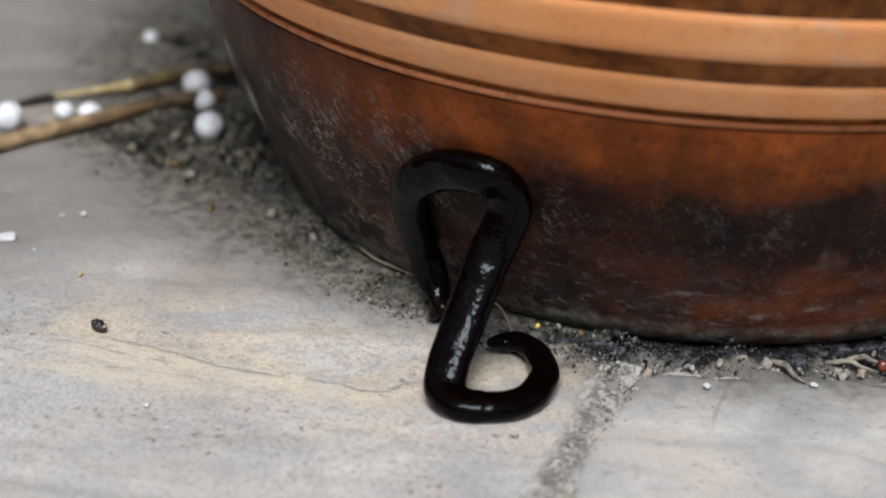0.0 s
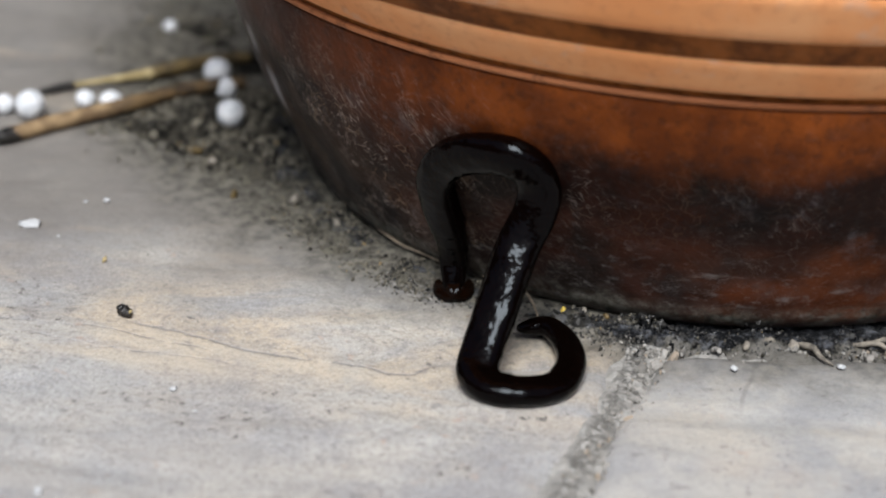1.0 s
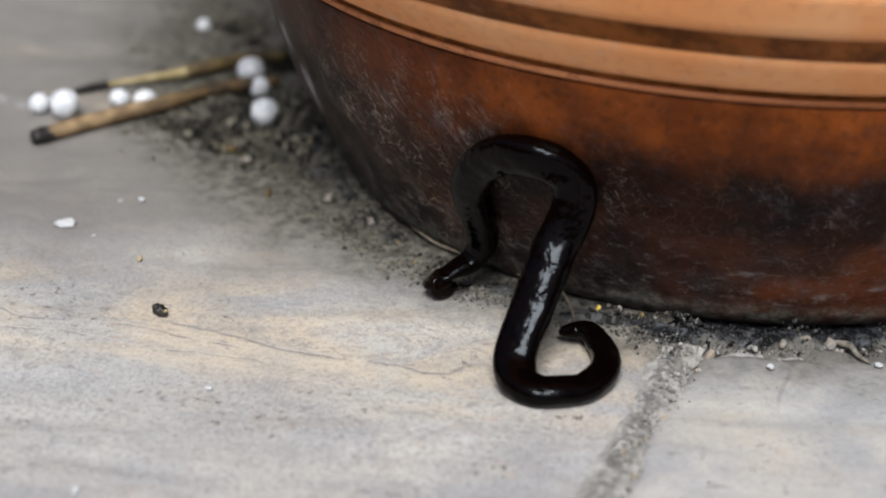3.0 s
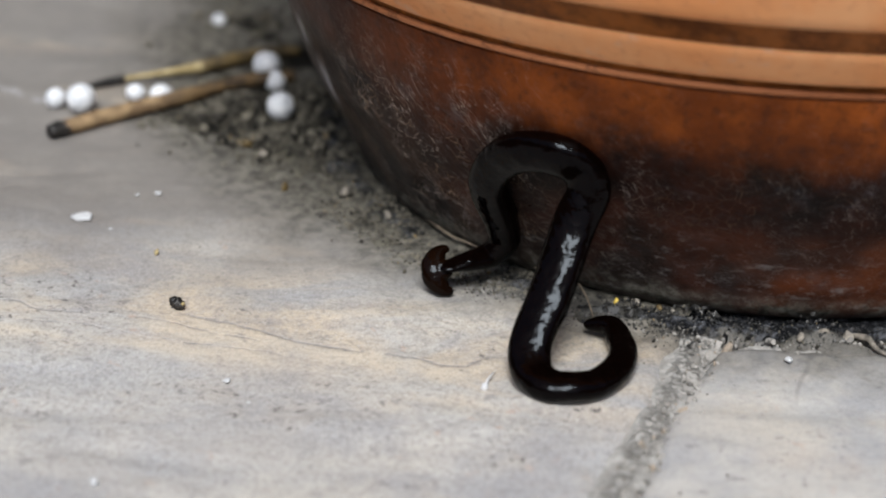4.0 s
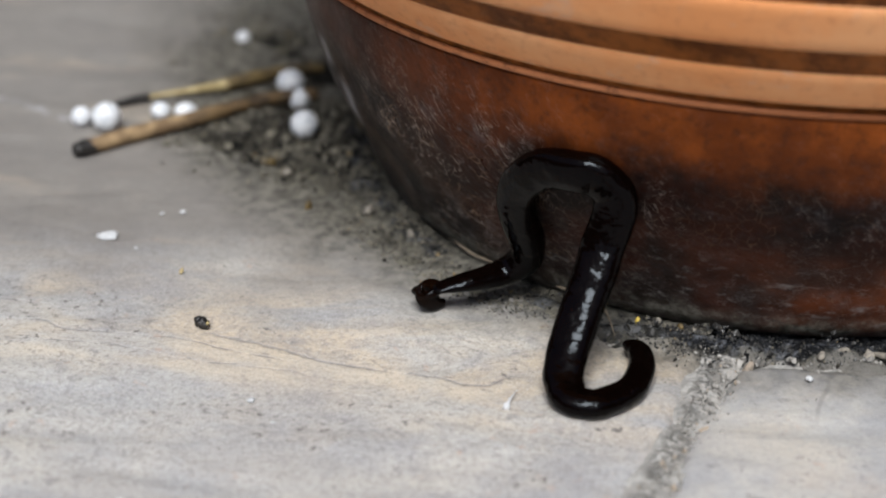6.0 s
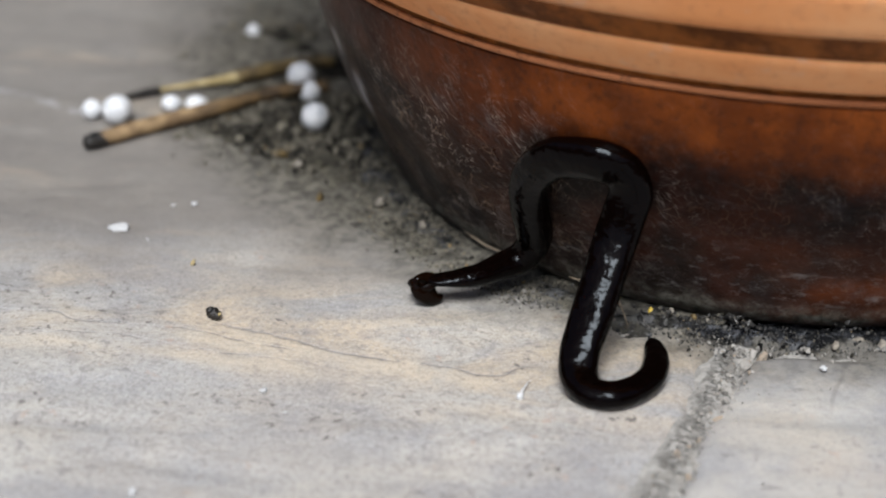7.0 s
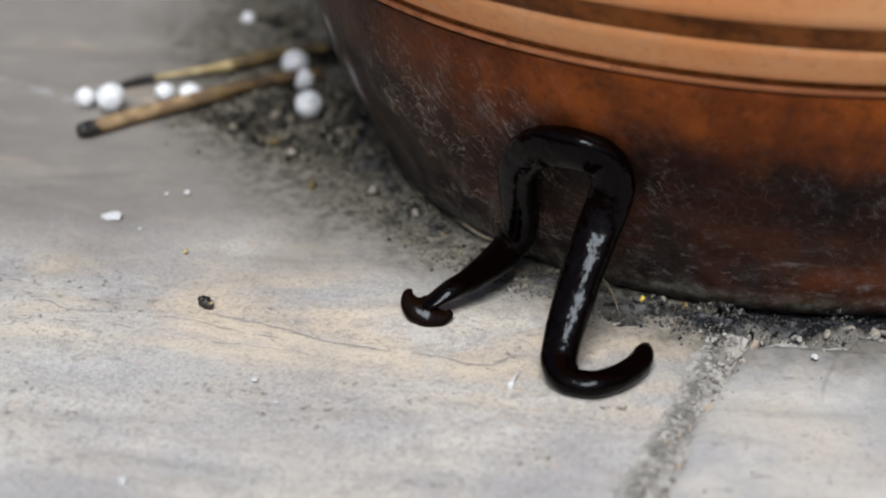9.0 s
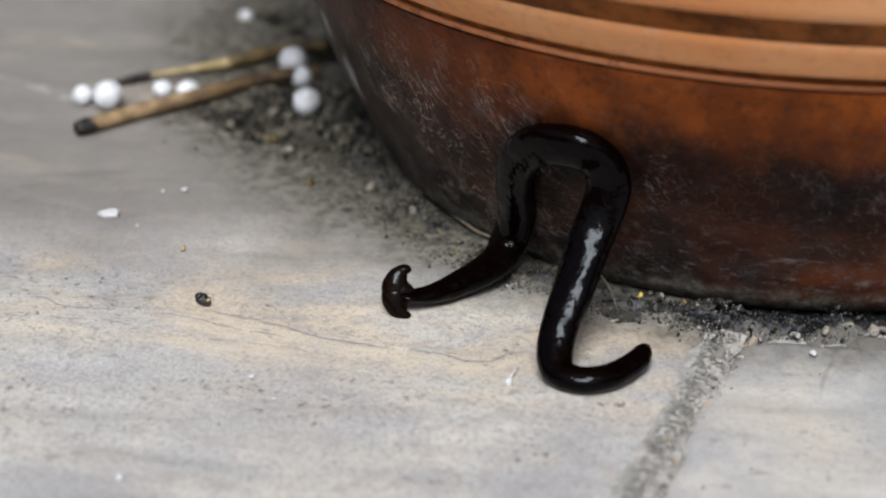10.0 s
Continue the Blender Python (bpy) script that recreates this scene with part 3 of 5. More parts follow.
def pebble(bm, place, size, rng, flat=0.7, level=1):
    """One rough crumb added to a bmesh."""
    made = bmesh.ops.create_icosphere(bm, subdivisions=level, radius=1.0)["verts"]
    turn = Euler((rng.uniform(0, 6), rng.uniform(0, 6), rng.uniform(0, 6))).to_matrix()
    shape = Vector((1, rng.uniform(0.6, 1), rng.uniform(0.45, flat)))
    for v in made:
        v.co = Vector(place) + turn @ Vector([c * s for c, s in zip(v.co * rng.uniform(0.8, 1.15), shape)]) * size


# ---- paving ----
def slab(name, corners, top, label, step=0.0011, seed=0.0):
    """A riven flagstone over a polygon, with worn edges that fall into the joints."""
    pts = np.array(corners)
    lo, hi = pts.min(0) - 0.004, pts.max(0) + 0.004
    xs, ys = np.arange(lo[0], hi[0], step), np.arange(lo[1], hi[1], step)
    gx, gy = np.meshgrid(xs, ys)
    inside = np.full(gx.shape, 1e9)
    for (ax, ay), (bx, by) in zip(pts, np.roll(pts, -1, 0)):
        long = math.hypot(bx - ax, by - ay)
        inside = np.minimum(inside, ((bx - ax) * (gy - ay) - (by - ay) * (gx - ax)) / long)
    n1 = np.array([[noise.fractal(Vector((x * 60, y * 60, seed)), 1.0, 2.0, 5) for x in xs] for y in ys])
    n2 = np.array([[noise.fractal(Vector((x * 18 + y * 8, y * 75, seed + 7)), 1.0, 2.0, 3) for x in xs] for y in ys])
    rim = np.clip((inside + 0.0009 * n1) / 0.0026, -1.2, 1)
    z = top + 0.00035 * n1 + 0.00045 * np.round(n2 * 1.4) * 0.5 + 0.00025 * n2
    z = z - 0.0015 * (1 - np.clip(rim, 0, 1)) ** 2 - 0.012 * np.clip(-rim, 0, 1.2)
    w = len(xs)
    verts = np.stack([gx.ravel(), gy.ravel(), z.ravel()], 1)
    keep = (rim > -1.15)
    ok = keep[:-1, :-1] & keep[1:, :-1] & keep[:-1, 1:] & keep[1:, 1:]
    j, i = np.nonzero(ok)
    a = j * w + i
    faces = np.stack([a, a + 1, a + w + 1, a + w], 1)
    used = np.unique(faces)
    remap = np.full(len(verts), -1)
    remap[used] = np.arange(len(used))
    ob = part(name, mesh_from(name, verts[used], remap[faces].tolist()), STONE, PAVING, label)
    return ob


def bed_height(x, y):
    """The joint filling: old mortar, level with the flags along the joint and pitted."""
    n = noise.fractal(Vector((x * 240, y * 240, 3)), 0.9, 2.0, 5)
    off = (x + 0.0143 - 0.3288 * (y + 0.0715)) * 0.95
    full = math.exp(-((off / 0.0031) ** 4)) if y < -0.0695 else 0.0
    return -0.0014 + 0.0006 * n + full * (0.0010 + 0.0003 * n)


PAVING = tagged(new("pavement"), "patio of riven sandstone flags with gritty open joints", "pavement", kind="structure")
far_ground = mesh_from("ground", [(-60, -60, -0.045), (60, -60, -0.045), (60, 60, -0.045), (-60, 60, -0.045)], [(0, 1, 2, 3)])
thing("ground", far_ground, GROUND, "dry grey soil under the paving", "ground", kind="structure")

bxs, bys = np.arange(-0.16, 0.081, 0.0009), np.arange(-0.15, 0.121, 0.0009)
bed_verts = [(x, y, bed_height(x, y)) for y in bys for x in bxs]
nb = len(bxs)
bed_faces = [(j * nb + i, j * nb + i + 1, (j + 1) * nb + i + 1, (j + 1) * nb + i) for j in range(len(bys) - 1) for i in range(nb - 1)]
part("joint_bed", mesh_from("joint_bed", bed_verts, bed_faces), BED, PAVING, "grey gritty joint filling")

slab("flagstone", [(-0.30, -0.25), (-0.0755, -0.25), (-0.0163, -0.0725), (0.0740, 0.20), (0.0740, 0.30), (-0.30, 0.30)], 0.0, "cream sandstone flag with ragged bedding edges", seed=1.0)
slab("flagstone", [(-0.0705, -0.25), (0.20, -0.25), (0.20, -0.0655), (-0.0128, -0.0716)], -0.0003, "grey sandstone flag with a broken edge", seed=5.0)
# unseen flags carry the patio on, added to bounce light up to the pot
slab("flagstone", [(-1.4, -0.9), (-0.306, -0.9), (-0.306, 0.9), (-1.4, 0.9)], -0.0005, "pale sandstone flag beyond the joint", seed=13.0, step=0.014)
slab("flagstone", [(-0.30, -0.9), (0.36, -0.9), (0.36, -0.256), (-0.30, -0.256)], -0.0005, "pale sandstone flag beyond the joint", seed=17.0, step=0.014)
slab("flagstone", [(0.366, -0.9), (1.4, -0.9), (1.4, -0.256), (0.366, -0.256)], -0.0005, "pale sandstone flag beyond the joint", seed=21.0, step=0.014)
slab("flagstone", [(-1.4, -1.8), (1.4, -1.8), (1.4, -0.906), (-1.4, -0.906)], -0.0005, "pale sandstone flag beyond the joint", seed=25.0, step=0.02)
slab("flagstone", [(0.206, -0.25), (1.4, -0.25), (1.4, 0.9), (0.206, 0.9)], -0.0005, "pale sandstone flag beyond the joint", seed=29.0, step=0.014)
slab("flagstone", [(-0.30, 0.306), (0.20, 0.306), (0.20, 0.9), (-0.30, 0.9)], -0.0005, "pale sandstone flag beyond the joint", seed=33.0, step=0.014)
slab("flagstone", [(0.024, -0.050), (0.20, -0.052), (0.20, 0.30), (0.13, 0.30)], -0.0012, "sandstone flag under the pot", seed=37.0, step=0.006)


# ---- the pot ----
def pot_radius(z):
    return float(np.interp(z, [0, 0.002, 0.005, 0.010, 0.018, 0.028, 0.0375], [0.0642, 0.0659, 0.0675, 0.0698, 0.0742, 0.0778, 0.0795]))


def make_pot():
    pot = tagged(new("flower_pot"), "round brown-glazed clay pot with bare terracotta bands, on the paving", "pot")
    zs = np.linspace(0, 0.0378, 40)
    rs = np.array([pot_radius(z) for z in zs])
    for _ in range(3):
        rs[1:-1] = (rs[:-2] + 2 * rs[1:-1] + rs[2:]) / 4
    rs[:4] = [0.0640, 0.0653, 0.0661, 0.0667]
    wall = [(0.0, 0.003), (0.057, 0.003), (0.0595, 0.0008), (0.0610, 0.0)] + list(zip(rs, zs))
    wall += [(0.0794, 0.0382), (0.0790, 0.0384)]
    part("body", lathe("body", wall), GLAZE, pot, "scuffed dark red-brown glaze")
    ridge = [(0.0777, 0.0381), (0.0795, 0.0383), (0.0799, 0.0385), (0.0800, 0.0388), (0.0799, 0.0391), (0.0794, 0.0393), (0.0777, 0.0394)]
    part("ridge", lathe("ridge", ridge), RIDGE, pot, "thin worn brown ridge under the lowest band")
    inner = [(0.0784, 0.0384), (0.0794, 0.0394), (0.0797, 0.0403), (0.0832, 0.0452), (0.0840, 0.0460), (0.0862, 0.0492), (0.0868, 0.0498), (0.0894, 0.0556), (0.0902, 0.0566), (0.0915, 0.0595),
             (0.0930, 0.0640), (0.0945, 0.070), (0.0960, 0.085), (0.0968, 0.100), (0.0995, 0.108), (0.1010, 0.112), (0.0995, 0.116), (0.0950, 0.116), (0.0930, 0.110),
             (0.0910, 0.080), (0.0850, 0.055), (0.0700, 0.030), (0.0, 0.028)]
    part("upper_wall", lathe("upper_wall", inner), GROOVE, pot, "dark brown glazed grooves between the bands")
    for r0, z0, r1, z1 in ((0.0802, 0.0403, 0.0839, 0.0457), (0.0871, 0.0497, 0.0902, 0.0563), (0.0925, 0.0605, 0.0945, 0.066)):
        dr, dz = r1 - r0, z1 - z0
        long = math.hypot(dr, dz)
        nr, nz = dz / long, -dr / long
        section = [(r0 - 0.003 * nr, z0 - 0.003 * nz)]
        for k in range(9):
            s = k / 8
            out = 0.00035 * (1 - abs(2 * s - 1) ** 6)
            section.append((r0 + dr * s + out * nr, z0 + dz * s + out * nz))
        section.append((r1 - 0.003 * nr, z1 - 0.003 * nz))
        part("clay_band", lathe("clay_band", section), CLAY, pot, "bare orange terracotta band")
    return pot


make_pot()


# ---- the flatworm ----
POSTURES, HEADS = {}, {}


def posture(t, *points):
    """The line of the body from tail to neck at t, in millimetres."""
    POSTURES[t] = np.array(points) / 1000


def head_pose(t, place, ahead, above, fold):
    """The head at t: its place in millimetres, where it points, its upper side, and the fold of its lobes in degrees."""
    HEADS[t] = (np.array(place) / 1000, Vector(ahead), Vector(above), fold)


def framed(place, ahead, above):
    x = Vector(ahead).normalized()
    z = (Vector(above) - x * x.dot(Vector(above))).normalized()
    m = Matrix((x, z.cross(x), z)).transposed().to_4x4()
    m.translation = place
    return m


def away(p):
    """The direction away from the stone or the pot on which the body lies there."""
    s = min(1, max(0, (p[2] - 0.003) / 0.009))
    s = s * s * (3 - 2 * s)
    out = Vector((p[0], p[1], 0)).normalized() * 0.93 + Vector((0, 0, -0.2))
    return (Vector((0, 0, 1)) * (1 - s) + out * s).normalized()


PIECES = 298


def make_worm():
    worm = tagged(new("flatworm"), "glossy black hammerhead flatworm looped over the stone and the pot", "flatworm")
    shapes = []
    for power in (2.5, 2.0):
        # the middle of the body is flattened and broad on top, its ends are round
        bm = bmesh.new()
        bmesh.ops.create_uvsphere(bm, u_segments=20, v_segments=28, radius=1.0, matrix=Matrix.Rotation(radians(90), 4, "Y"))
        for v in bm.verts:
            r = math.hypot(v.co.y, v.co.z)
            if r > 1e-6:
                c, d = abs(v.co.y) / r, abs(v.co.z) / r
                g = (c ** power + d ** power) ** (-1 / power)
                v.co.y, v.co.z = v.co.y * g, v.co.z * g
        me = bpy.data.meshes.new("body_segment")
        bm.to_mesh(me)
        bm.free()
        me.polygons.foreach_set("use_smooth", [True] * len(me.polygons))
        shapes.append(me)
    segments = []
    for i in range(PIECES):
        u = i / (PIECES - 1)
        width = float(np.interp(u, [0, 0.012, 0.03, 0.06, 0.12, 0.2, 0.3, 0.42, 0.55, 0.7, 0.8, 0.88, 0.95, 0.98, 1],
                                [1.9, 2.7, 3.2, 3.55, 3.95, 4.75, 5.5, 5.8, 5.7, 5.4, 5.2, 4.7, 3.7, 3.4, 3.1])) / 2000
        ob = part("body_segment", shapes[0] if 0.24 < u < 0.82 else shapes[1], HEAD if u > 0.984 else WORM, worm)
        ob.scale = (max(0.0009, min(0.0034, width * 1.35)), width * 1.03, width * float(np.interp(u, [0, 0.12, 0.24, 0.38, 0.48, 0.7, 0.85, 0.96, 1], [0.85, 0.85, 0.74, 0.66, 0.70, 0.74, 0.90, 0.75, 0.46])))
        segments.append(ob)
    return worm, segments


def lobe_mesh(sign):
    """One swept-back half of the hammer."""
    line = smoothed([(0.0002, -0.0013, 0), (0.0003, 0, 0), (0.0002, 0.0011, 0), (-0.0002, 0.0023, 0), (-0.0011, 0.0031, 0), (-0.0019, 0.0030, 0)], 24)
    half = np.interp(np.linspace(0, 1, 24), [0, 0.10, 0.24, 0.42, 0.65, 0.83, 0.94, 1], [0.0006, 0.0014, 0.00188, 0.00192, 0.0014, 0.0009, 0.0006, 0.00015])
    verts, faces, sides = [], [], 14
    for i, c in enumerate(line):
        d = line[min(i + 1, 23)] - line[max(i - 1, 0)]
        d /= np.linalg.norm(d)
        a = np.array([d[1], -d[0], 0])
        for k in range(sides):
            w = 2 * math.pi * k / sides
            p = c + a * half[i] * math.cos(w) + np.array([0, 0, 1]) * (0.36 * half[i] + 0.00022) * math.sin(w)
            verts.append((p[0], sign * p[1], p[2]))
    for i in range(23):
        for k in range(sides):
            n = (k + 1) % sides
            f = (i * sides + k, (i + 1) * sides + k, (i + 1) * sides + n, i * sides + n)
            faces.append(f if sign > 0 else f[::-1])
    faces.append(tuple(range(sides)))
    faces.append(tuple(range(23 * sides, 24 * sides)))
    return mesh_from("head_lobe", verts, faces)


def make_head(worm):
    bm = bmesh.new()
    bmesh.ops.create_uvsphere(bm, u_segments=24, v_segments=16, radius=1.0)
    for v in bm.verts:
        v.co = Vector((v.co.x * 0.0019 - 0.0005, v.co.y * 0.0016, v.co.z * 0.00080))
    me = bpy.data.meshes.new("head")
    bm.to_mesh(me)
    bm.free()
    me.polygons.foreach_set("use_smooth", [True] * len(me.polygons))
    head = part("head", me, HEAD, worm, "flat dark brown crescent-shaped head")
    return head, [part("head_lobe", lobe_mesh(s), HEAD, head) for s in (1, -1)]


WORM_THING, SEGMENTS = make_worm()
HEAD_PART, LOBES = make_head(WORM_THING)


# ---- soil and grit round the foot of the pot ----
HEAPS = [(-0.086, 0.006, 0.012, 0.0010), (-0.078, 0.010, 0.010, 0.0010), (-0.091, 0.051, 0.010, 0.0018), (-0.094, 0.002, 0.007, 0.0010), (-0.075, -0.010, 0.009, 0.0010)]


def soil_reach(x, y):
    """How far the washed-out soil lies from the pot's axis in that direction."""
    a = math.degrees(math.atan2(y, x)) % 360
    return float(np.interp(a, [0, 90, 150, 175, 186, 192, 200, 211, 220, 230, 245, 262, 300, 360],
                           [0.074, 0.080, 0.096, 0.099, 0.090, 0.084, 0.079, 0.0758, 0.0748, 0.0750, 0.0762, 0.0722, 0.0712, 0.072]))


def soil_depth(x, y):
    r, edge = math.hypot(x, y), soil_reach(x, y)
    d = 0.0016 * max(-1.6, min(1.0, (edge - r) / (edge - 0.063))) - 0.0006
    for hx, hy, size, high in HEAPS:
        d += high * math.exp(-((x - hx) ** 2 + (y - hy) ** 2) / (size * size))
    n = noise.fractal(Vector((x * 130, y * 130, 2)), 1.0, 2.0, 5)
    return d + 0.0020 * n * max(0.35, min(1.0, 1.0 - (r - edge) / 0.004)) - 0.0003


def make_soil():
    step = 0.0008
    xs, ys = np.arange(-0.125, 0.05, step), np.arange(-0.085, 0.085, step)
    depth = np.array([[soil_depth(x, y) for x in xs] for y in ys])
    gx, gy = np.meshgrid(xs, ys)
    rr = np.hypot(gx, gy)
    keep = (depth > -0.0030) & (rr > 0.060)
    w = len(xs)
    ok = keep[:-1, :-1] & keep[1:, :-1] & keep[:-1, 1:] & keep[1:, 1:]
    j, i = np.nonzero(ok)
    a = j * w + i
    faces = np.stack([a, a + 1, a + w + 1, a + w], 1)
    used = np.unique(faces)
    remap = np.full(gx.size, -1)
    remap[used] = np.arange(len(used))
    z = np.minimum(depth, -0.0006 + np.maximum(0, rr - 0.0655) * 0.45)
    verts = np.stack([gx.ravel(), gy.ravel(), z.ravel()], 1)[used]
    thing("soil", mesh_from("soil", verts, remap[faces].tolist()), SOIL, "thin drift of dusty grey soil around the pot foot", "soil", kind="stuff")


def grains(name, spots, material, label, category):
    """Crumbs as one joined mesh: spots are (x, y, z, size)."""
    rng = random.Random(7)
    bm = bmesh.new()
    bmesh.ops.create_icosphere(bm, subdivisions=1, radius=1.0)
    unit = np.array([v.co[:] for v in bm.verts])
    tris = np.array([[v.index for v in f.verts] for f in bm.faces])
    bm.free()
    verts, faces = [], []
    for k, (x, y, z, size) in enumerate(spots):
        m = np.array(Euler((rng.uniform(0, 6), rng.uniform(0, 6), rng.uniform(0, 6))).to_matrix())
        lumps = unit * (1 + 0.38 * np.array([rng.uniform(-1, 1) for _ in unit]))[:, None]
        lumps = lumps * np.array([1, rng.uniform(0.55, 1), rng.uniform(0.4, 0.85)])
        verts.append(lumps @ m.T * size + np.array([x, y, z]))
        faces.append(tris + k * len(unit))
    me = mesh_from(name, np.vstack(verts), np.vstack(faces).tolist(), smooth=False)
    return thing(name, me, material, label, category, kind="stuff")


def make_grit():
    rng = random.Random(3)
    spots, damp = [], []
    while len(spots) + len(damp) < 6000:
        a, r = rng.uniform(150, 300), 0.0655 + abs(rng.gauss(0, 0.010))
        x, y = r * math.cos(radians(a)), r * math.sin(radians(a))
        if r > soil_reach(x, y) + abs(rng.gauss(0, 0.0012)):
            continue
        if x > -0.012 and y < 0 and rng.random() < 0.8:
            continue
        if noise.noise(Vector((x * 90, y * 90, 5))) < rng.uniform(-0.5, 0.35):
            continue
        size = min(0.0006, 0.00010 * math.exp(abs(rng.gauss(0, 0.62))))
        (damp if x > -0.036 and rng.random() < 0.8 else spots).append((x, y, max(0.0, soil_depth(x, y)) + size * 0.2, size))
    for hx, hy, spread, high in HEAPS:
        for _ in range(340):
            x, y = rng.gauss(hx, spread * 0.6), rng.gauss(hy, spread * 0.6)
            if math.hypot(x, y) < 0.068:
                continue
            size = min(0.0011, 0.00017 * math.exp(abs(rng.gauss(0, 0.85))))
            spots.append((x, y, max(0.0, soil_depth(x, y)) + size * 0.3, size))
    joint = []
    for _ in range(1500):
        s = rng.random()
        w = rng.gauss(0, 0.0013 + 0.0006 * s)
        x, y = -0.0125 - 0.056 * s + 0.95 * w, -0.071 - 0.169 * s - 0.31 * w
        size = min(0.0010, 0.00014 * math.exp(abs(rng.gauss(0, 0.75))))
        joint.append((x, y, -0.0003 - size * 0.3 + rng.gauss(0, 0.0001), size))
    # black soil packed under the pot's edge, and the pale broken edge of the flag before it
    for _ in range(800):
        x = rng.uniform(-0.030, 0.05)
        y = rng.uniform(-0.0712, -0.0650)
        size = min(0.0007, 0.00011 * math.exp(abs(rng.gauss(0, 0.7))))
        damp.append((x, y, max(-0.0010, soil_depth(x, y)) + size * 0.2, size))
    for _ in range(300):
        x = rng.uniform(-0.014, 0.045)
        clump = noise.noise(Vector((x * 260, 0, 4)))
        if clump < rng.uniform(-0.15, 0.3):
            continue
        y = -0.0714 + 0.027 * (x + 0.013) + rng.gauss(0, 0.0007)
        size = min(0.0009, 0.00022 * math.exp(abs(rng.gauss(0, 0.65))))
        joint.append((x, y, -0.0004 + size * 0.25, size))
    for _ in range(140):
        x = rng.uniform(-0.016, 0.045)
        y = -0.0714 + 0.027 * (x + 0.013) - rng.gauss(0.0002, 0.0009)
        size = min(0.0005, 0.00010 * math.exp(abs(rng.gauss(0, 0.7))))
        (joint if rng.random() < 0.45 else spots).append((x, y, -0.0003 + size * 0.2, size))
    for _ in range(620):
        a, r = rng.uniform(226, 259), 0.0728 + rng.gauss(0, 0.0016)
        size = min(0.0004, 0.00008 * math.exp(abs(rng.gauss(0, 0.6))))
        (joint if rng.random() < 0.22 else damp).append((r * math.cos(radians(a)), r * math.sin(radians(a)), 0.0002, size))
    grains("grit", spots, GRIT, "loose grey and tan grit in the soil by the pot", "grit")
    grains("joint_grit", joint, JOINT, "pale crumbled mortar and grit in the joints", "grit")
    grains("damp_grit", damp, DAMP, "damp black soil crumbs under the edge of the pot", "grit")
    dust = []
    for _ in range(90):
        x, y = rng.uniform(-0.125, 0.0), rng.uniform(-0.118, -0.01)
        if math.hypot(x, y) < 0.07 or noise.noise(Vector((x * 45, y * 45, 9))) < rng.uniform(-0.3, 0.5):
            continue
        dust.append((x, y, 0.0002, min(0.00028, 0.00009 * math.exp(abs(rng.gauss(0, 0.5))))))
    grains("dark_crumbs", dust, CRUMB, "scattered tiny dark crumbs on the flagstone", "crumbs")


make_soil()
make_grit()


# ---- small things on the stone ----
def bead(x, y, z, size, squash, label, seed):
    bm = bmesh.new()
    bmesh.ops.create_icosphere(bm, subdivisions=4, radius=1.0)
    for v in bm.verts:
        g = 1 + 0.035 * noise.noise(v.co * 1.7 + Vector((seed, 0, 0))) + 0.015 * noise.noise(v.co * 6 + Vector((0, seed, 0)))
        v.co = Vector((v.co.x * g, v.co.y * g * 0.97, v.co.z * g * squash)) * size / 2000
    me = bpy.data.meshes.new("white_bead")
    bm.to_mesh(me)
    bm.free()
    me.polygons.foreach_set("use_smooth", [True] * len(me.polygons))
    ob = thing("white_bead", me, PRILL, label, "bead", "white beads by the pot")
    ob.matrix_basis = pose(x / 1000, y / 1000, z / 1000, 0, 0, seed * 40)


bead(-117.6, 2.0, 1.8, 3.6, 1.0, "small chalky white bead touching a larger one", 1)
bead(-112.9, 0.4, 2.6, 5.1, 1.0, "large chalky white bead on the stone", 2)
bead(-104.7, 6.3, 1.7, 3.5, 0.85, "slightly flattened white bead near the dry stick", 3)
bead(-100.3, 6.3, 1.7, 4.0, 0.80, "flattened white bead near the dry stick", 4)
bead(-83.6, 18.9, 3.0, 5.0, 0.95, "chalky white bead resting on soil by the stalk", 5)
bead(-81.1, 11.4, 2.8, 3.9, 1.0, "small white bead between two larger ones", 6)
bead(-78.9, -0.4, 2.9, 4.9, 1.0, "pitted white bead on dark soil beside the pot", 7)
bead(-96.5, 48.4, 0.5, 2.8, 1.0, "small white bead in a soil heap", 8)


def make_stick():
    stick = tagged(new("dry_stick"), "dry tan plant stick with a charred-looking dark end", "stick")
    pts = [(-0.1138, -0.0097, 0.0012), (-0.1083, -0.0052, 0.0016), (-0.1004, 0.0010, 0.0019), (-0.0940, 0.0055, 0.0024), (-0.0865, 0.0098, 0.0032), (-0.078, 0.0125, 0.0036)]
    part("stem", tube("stem", pts[0:], [0.00132, 0.00138, 0.00134, 0.0013, 0.0012, 0.0011], 60, 14, 0.10, 2), BARK, stick)
    part("dark_end", tube("dark_end", [(-0.1157, -0.0114, 0.0012), (-0.1146, -0.0104, 0.0012), (-0.1132, -0.0091, 0.0012)], [0.00115, 0.0014, 0.00138], 12, 14, 0.15, 4), CHAR, stick, "blackened cut end")


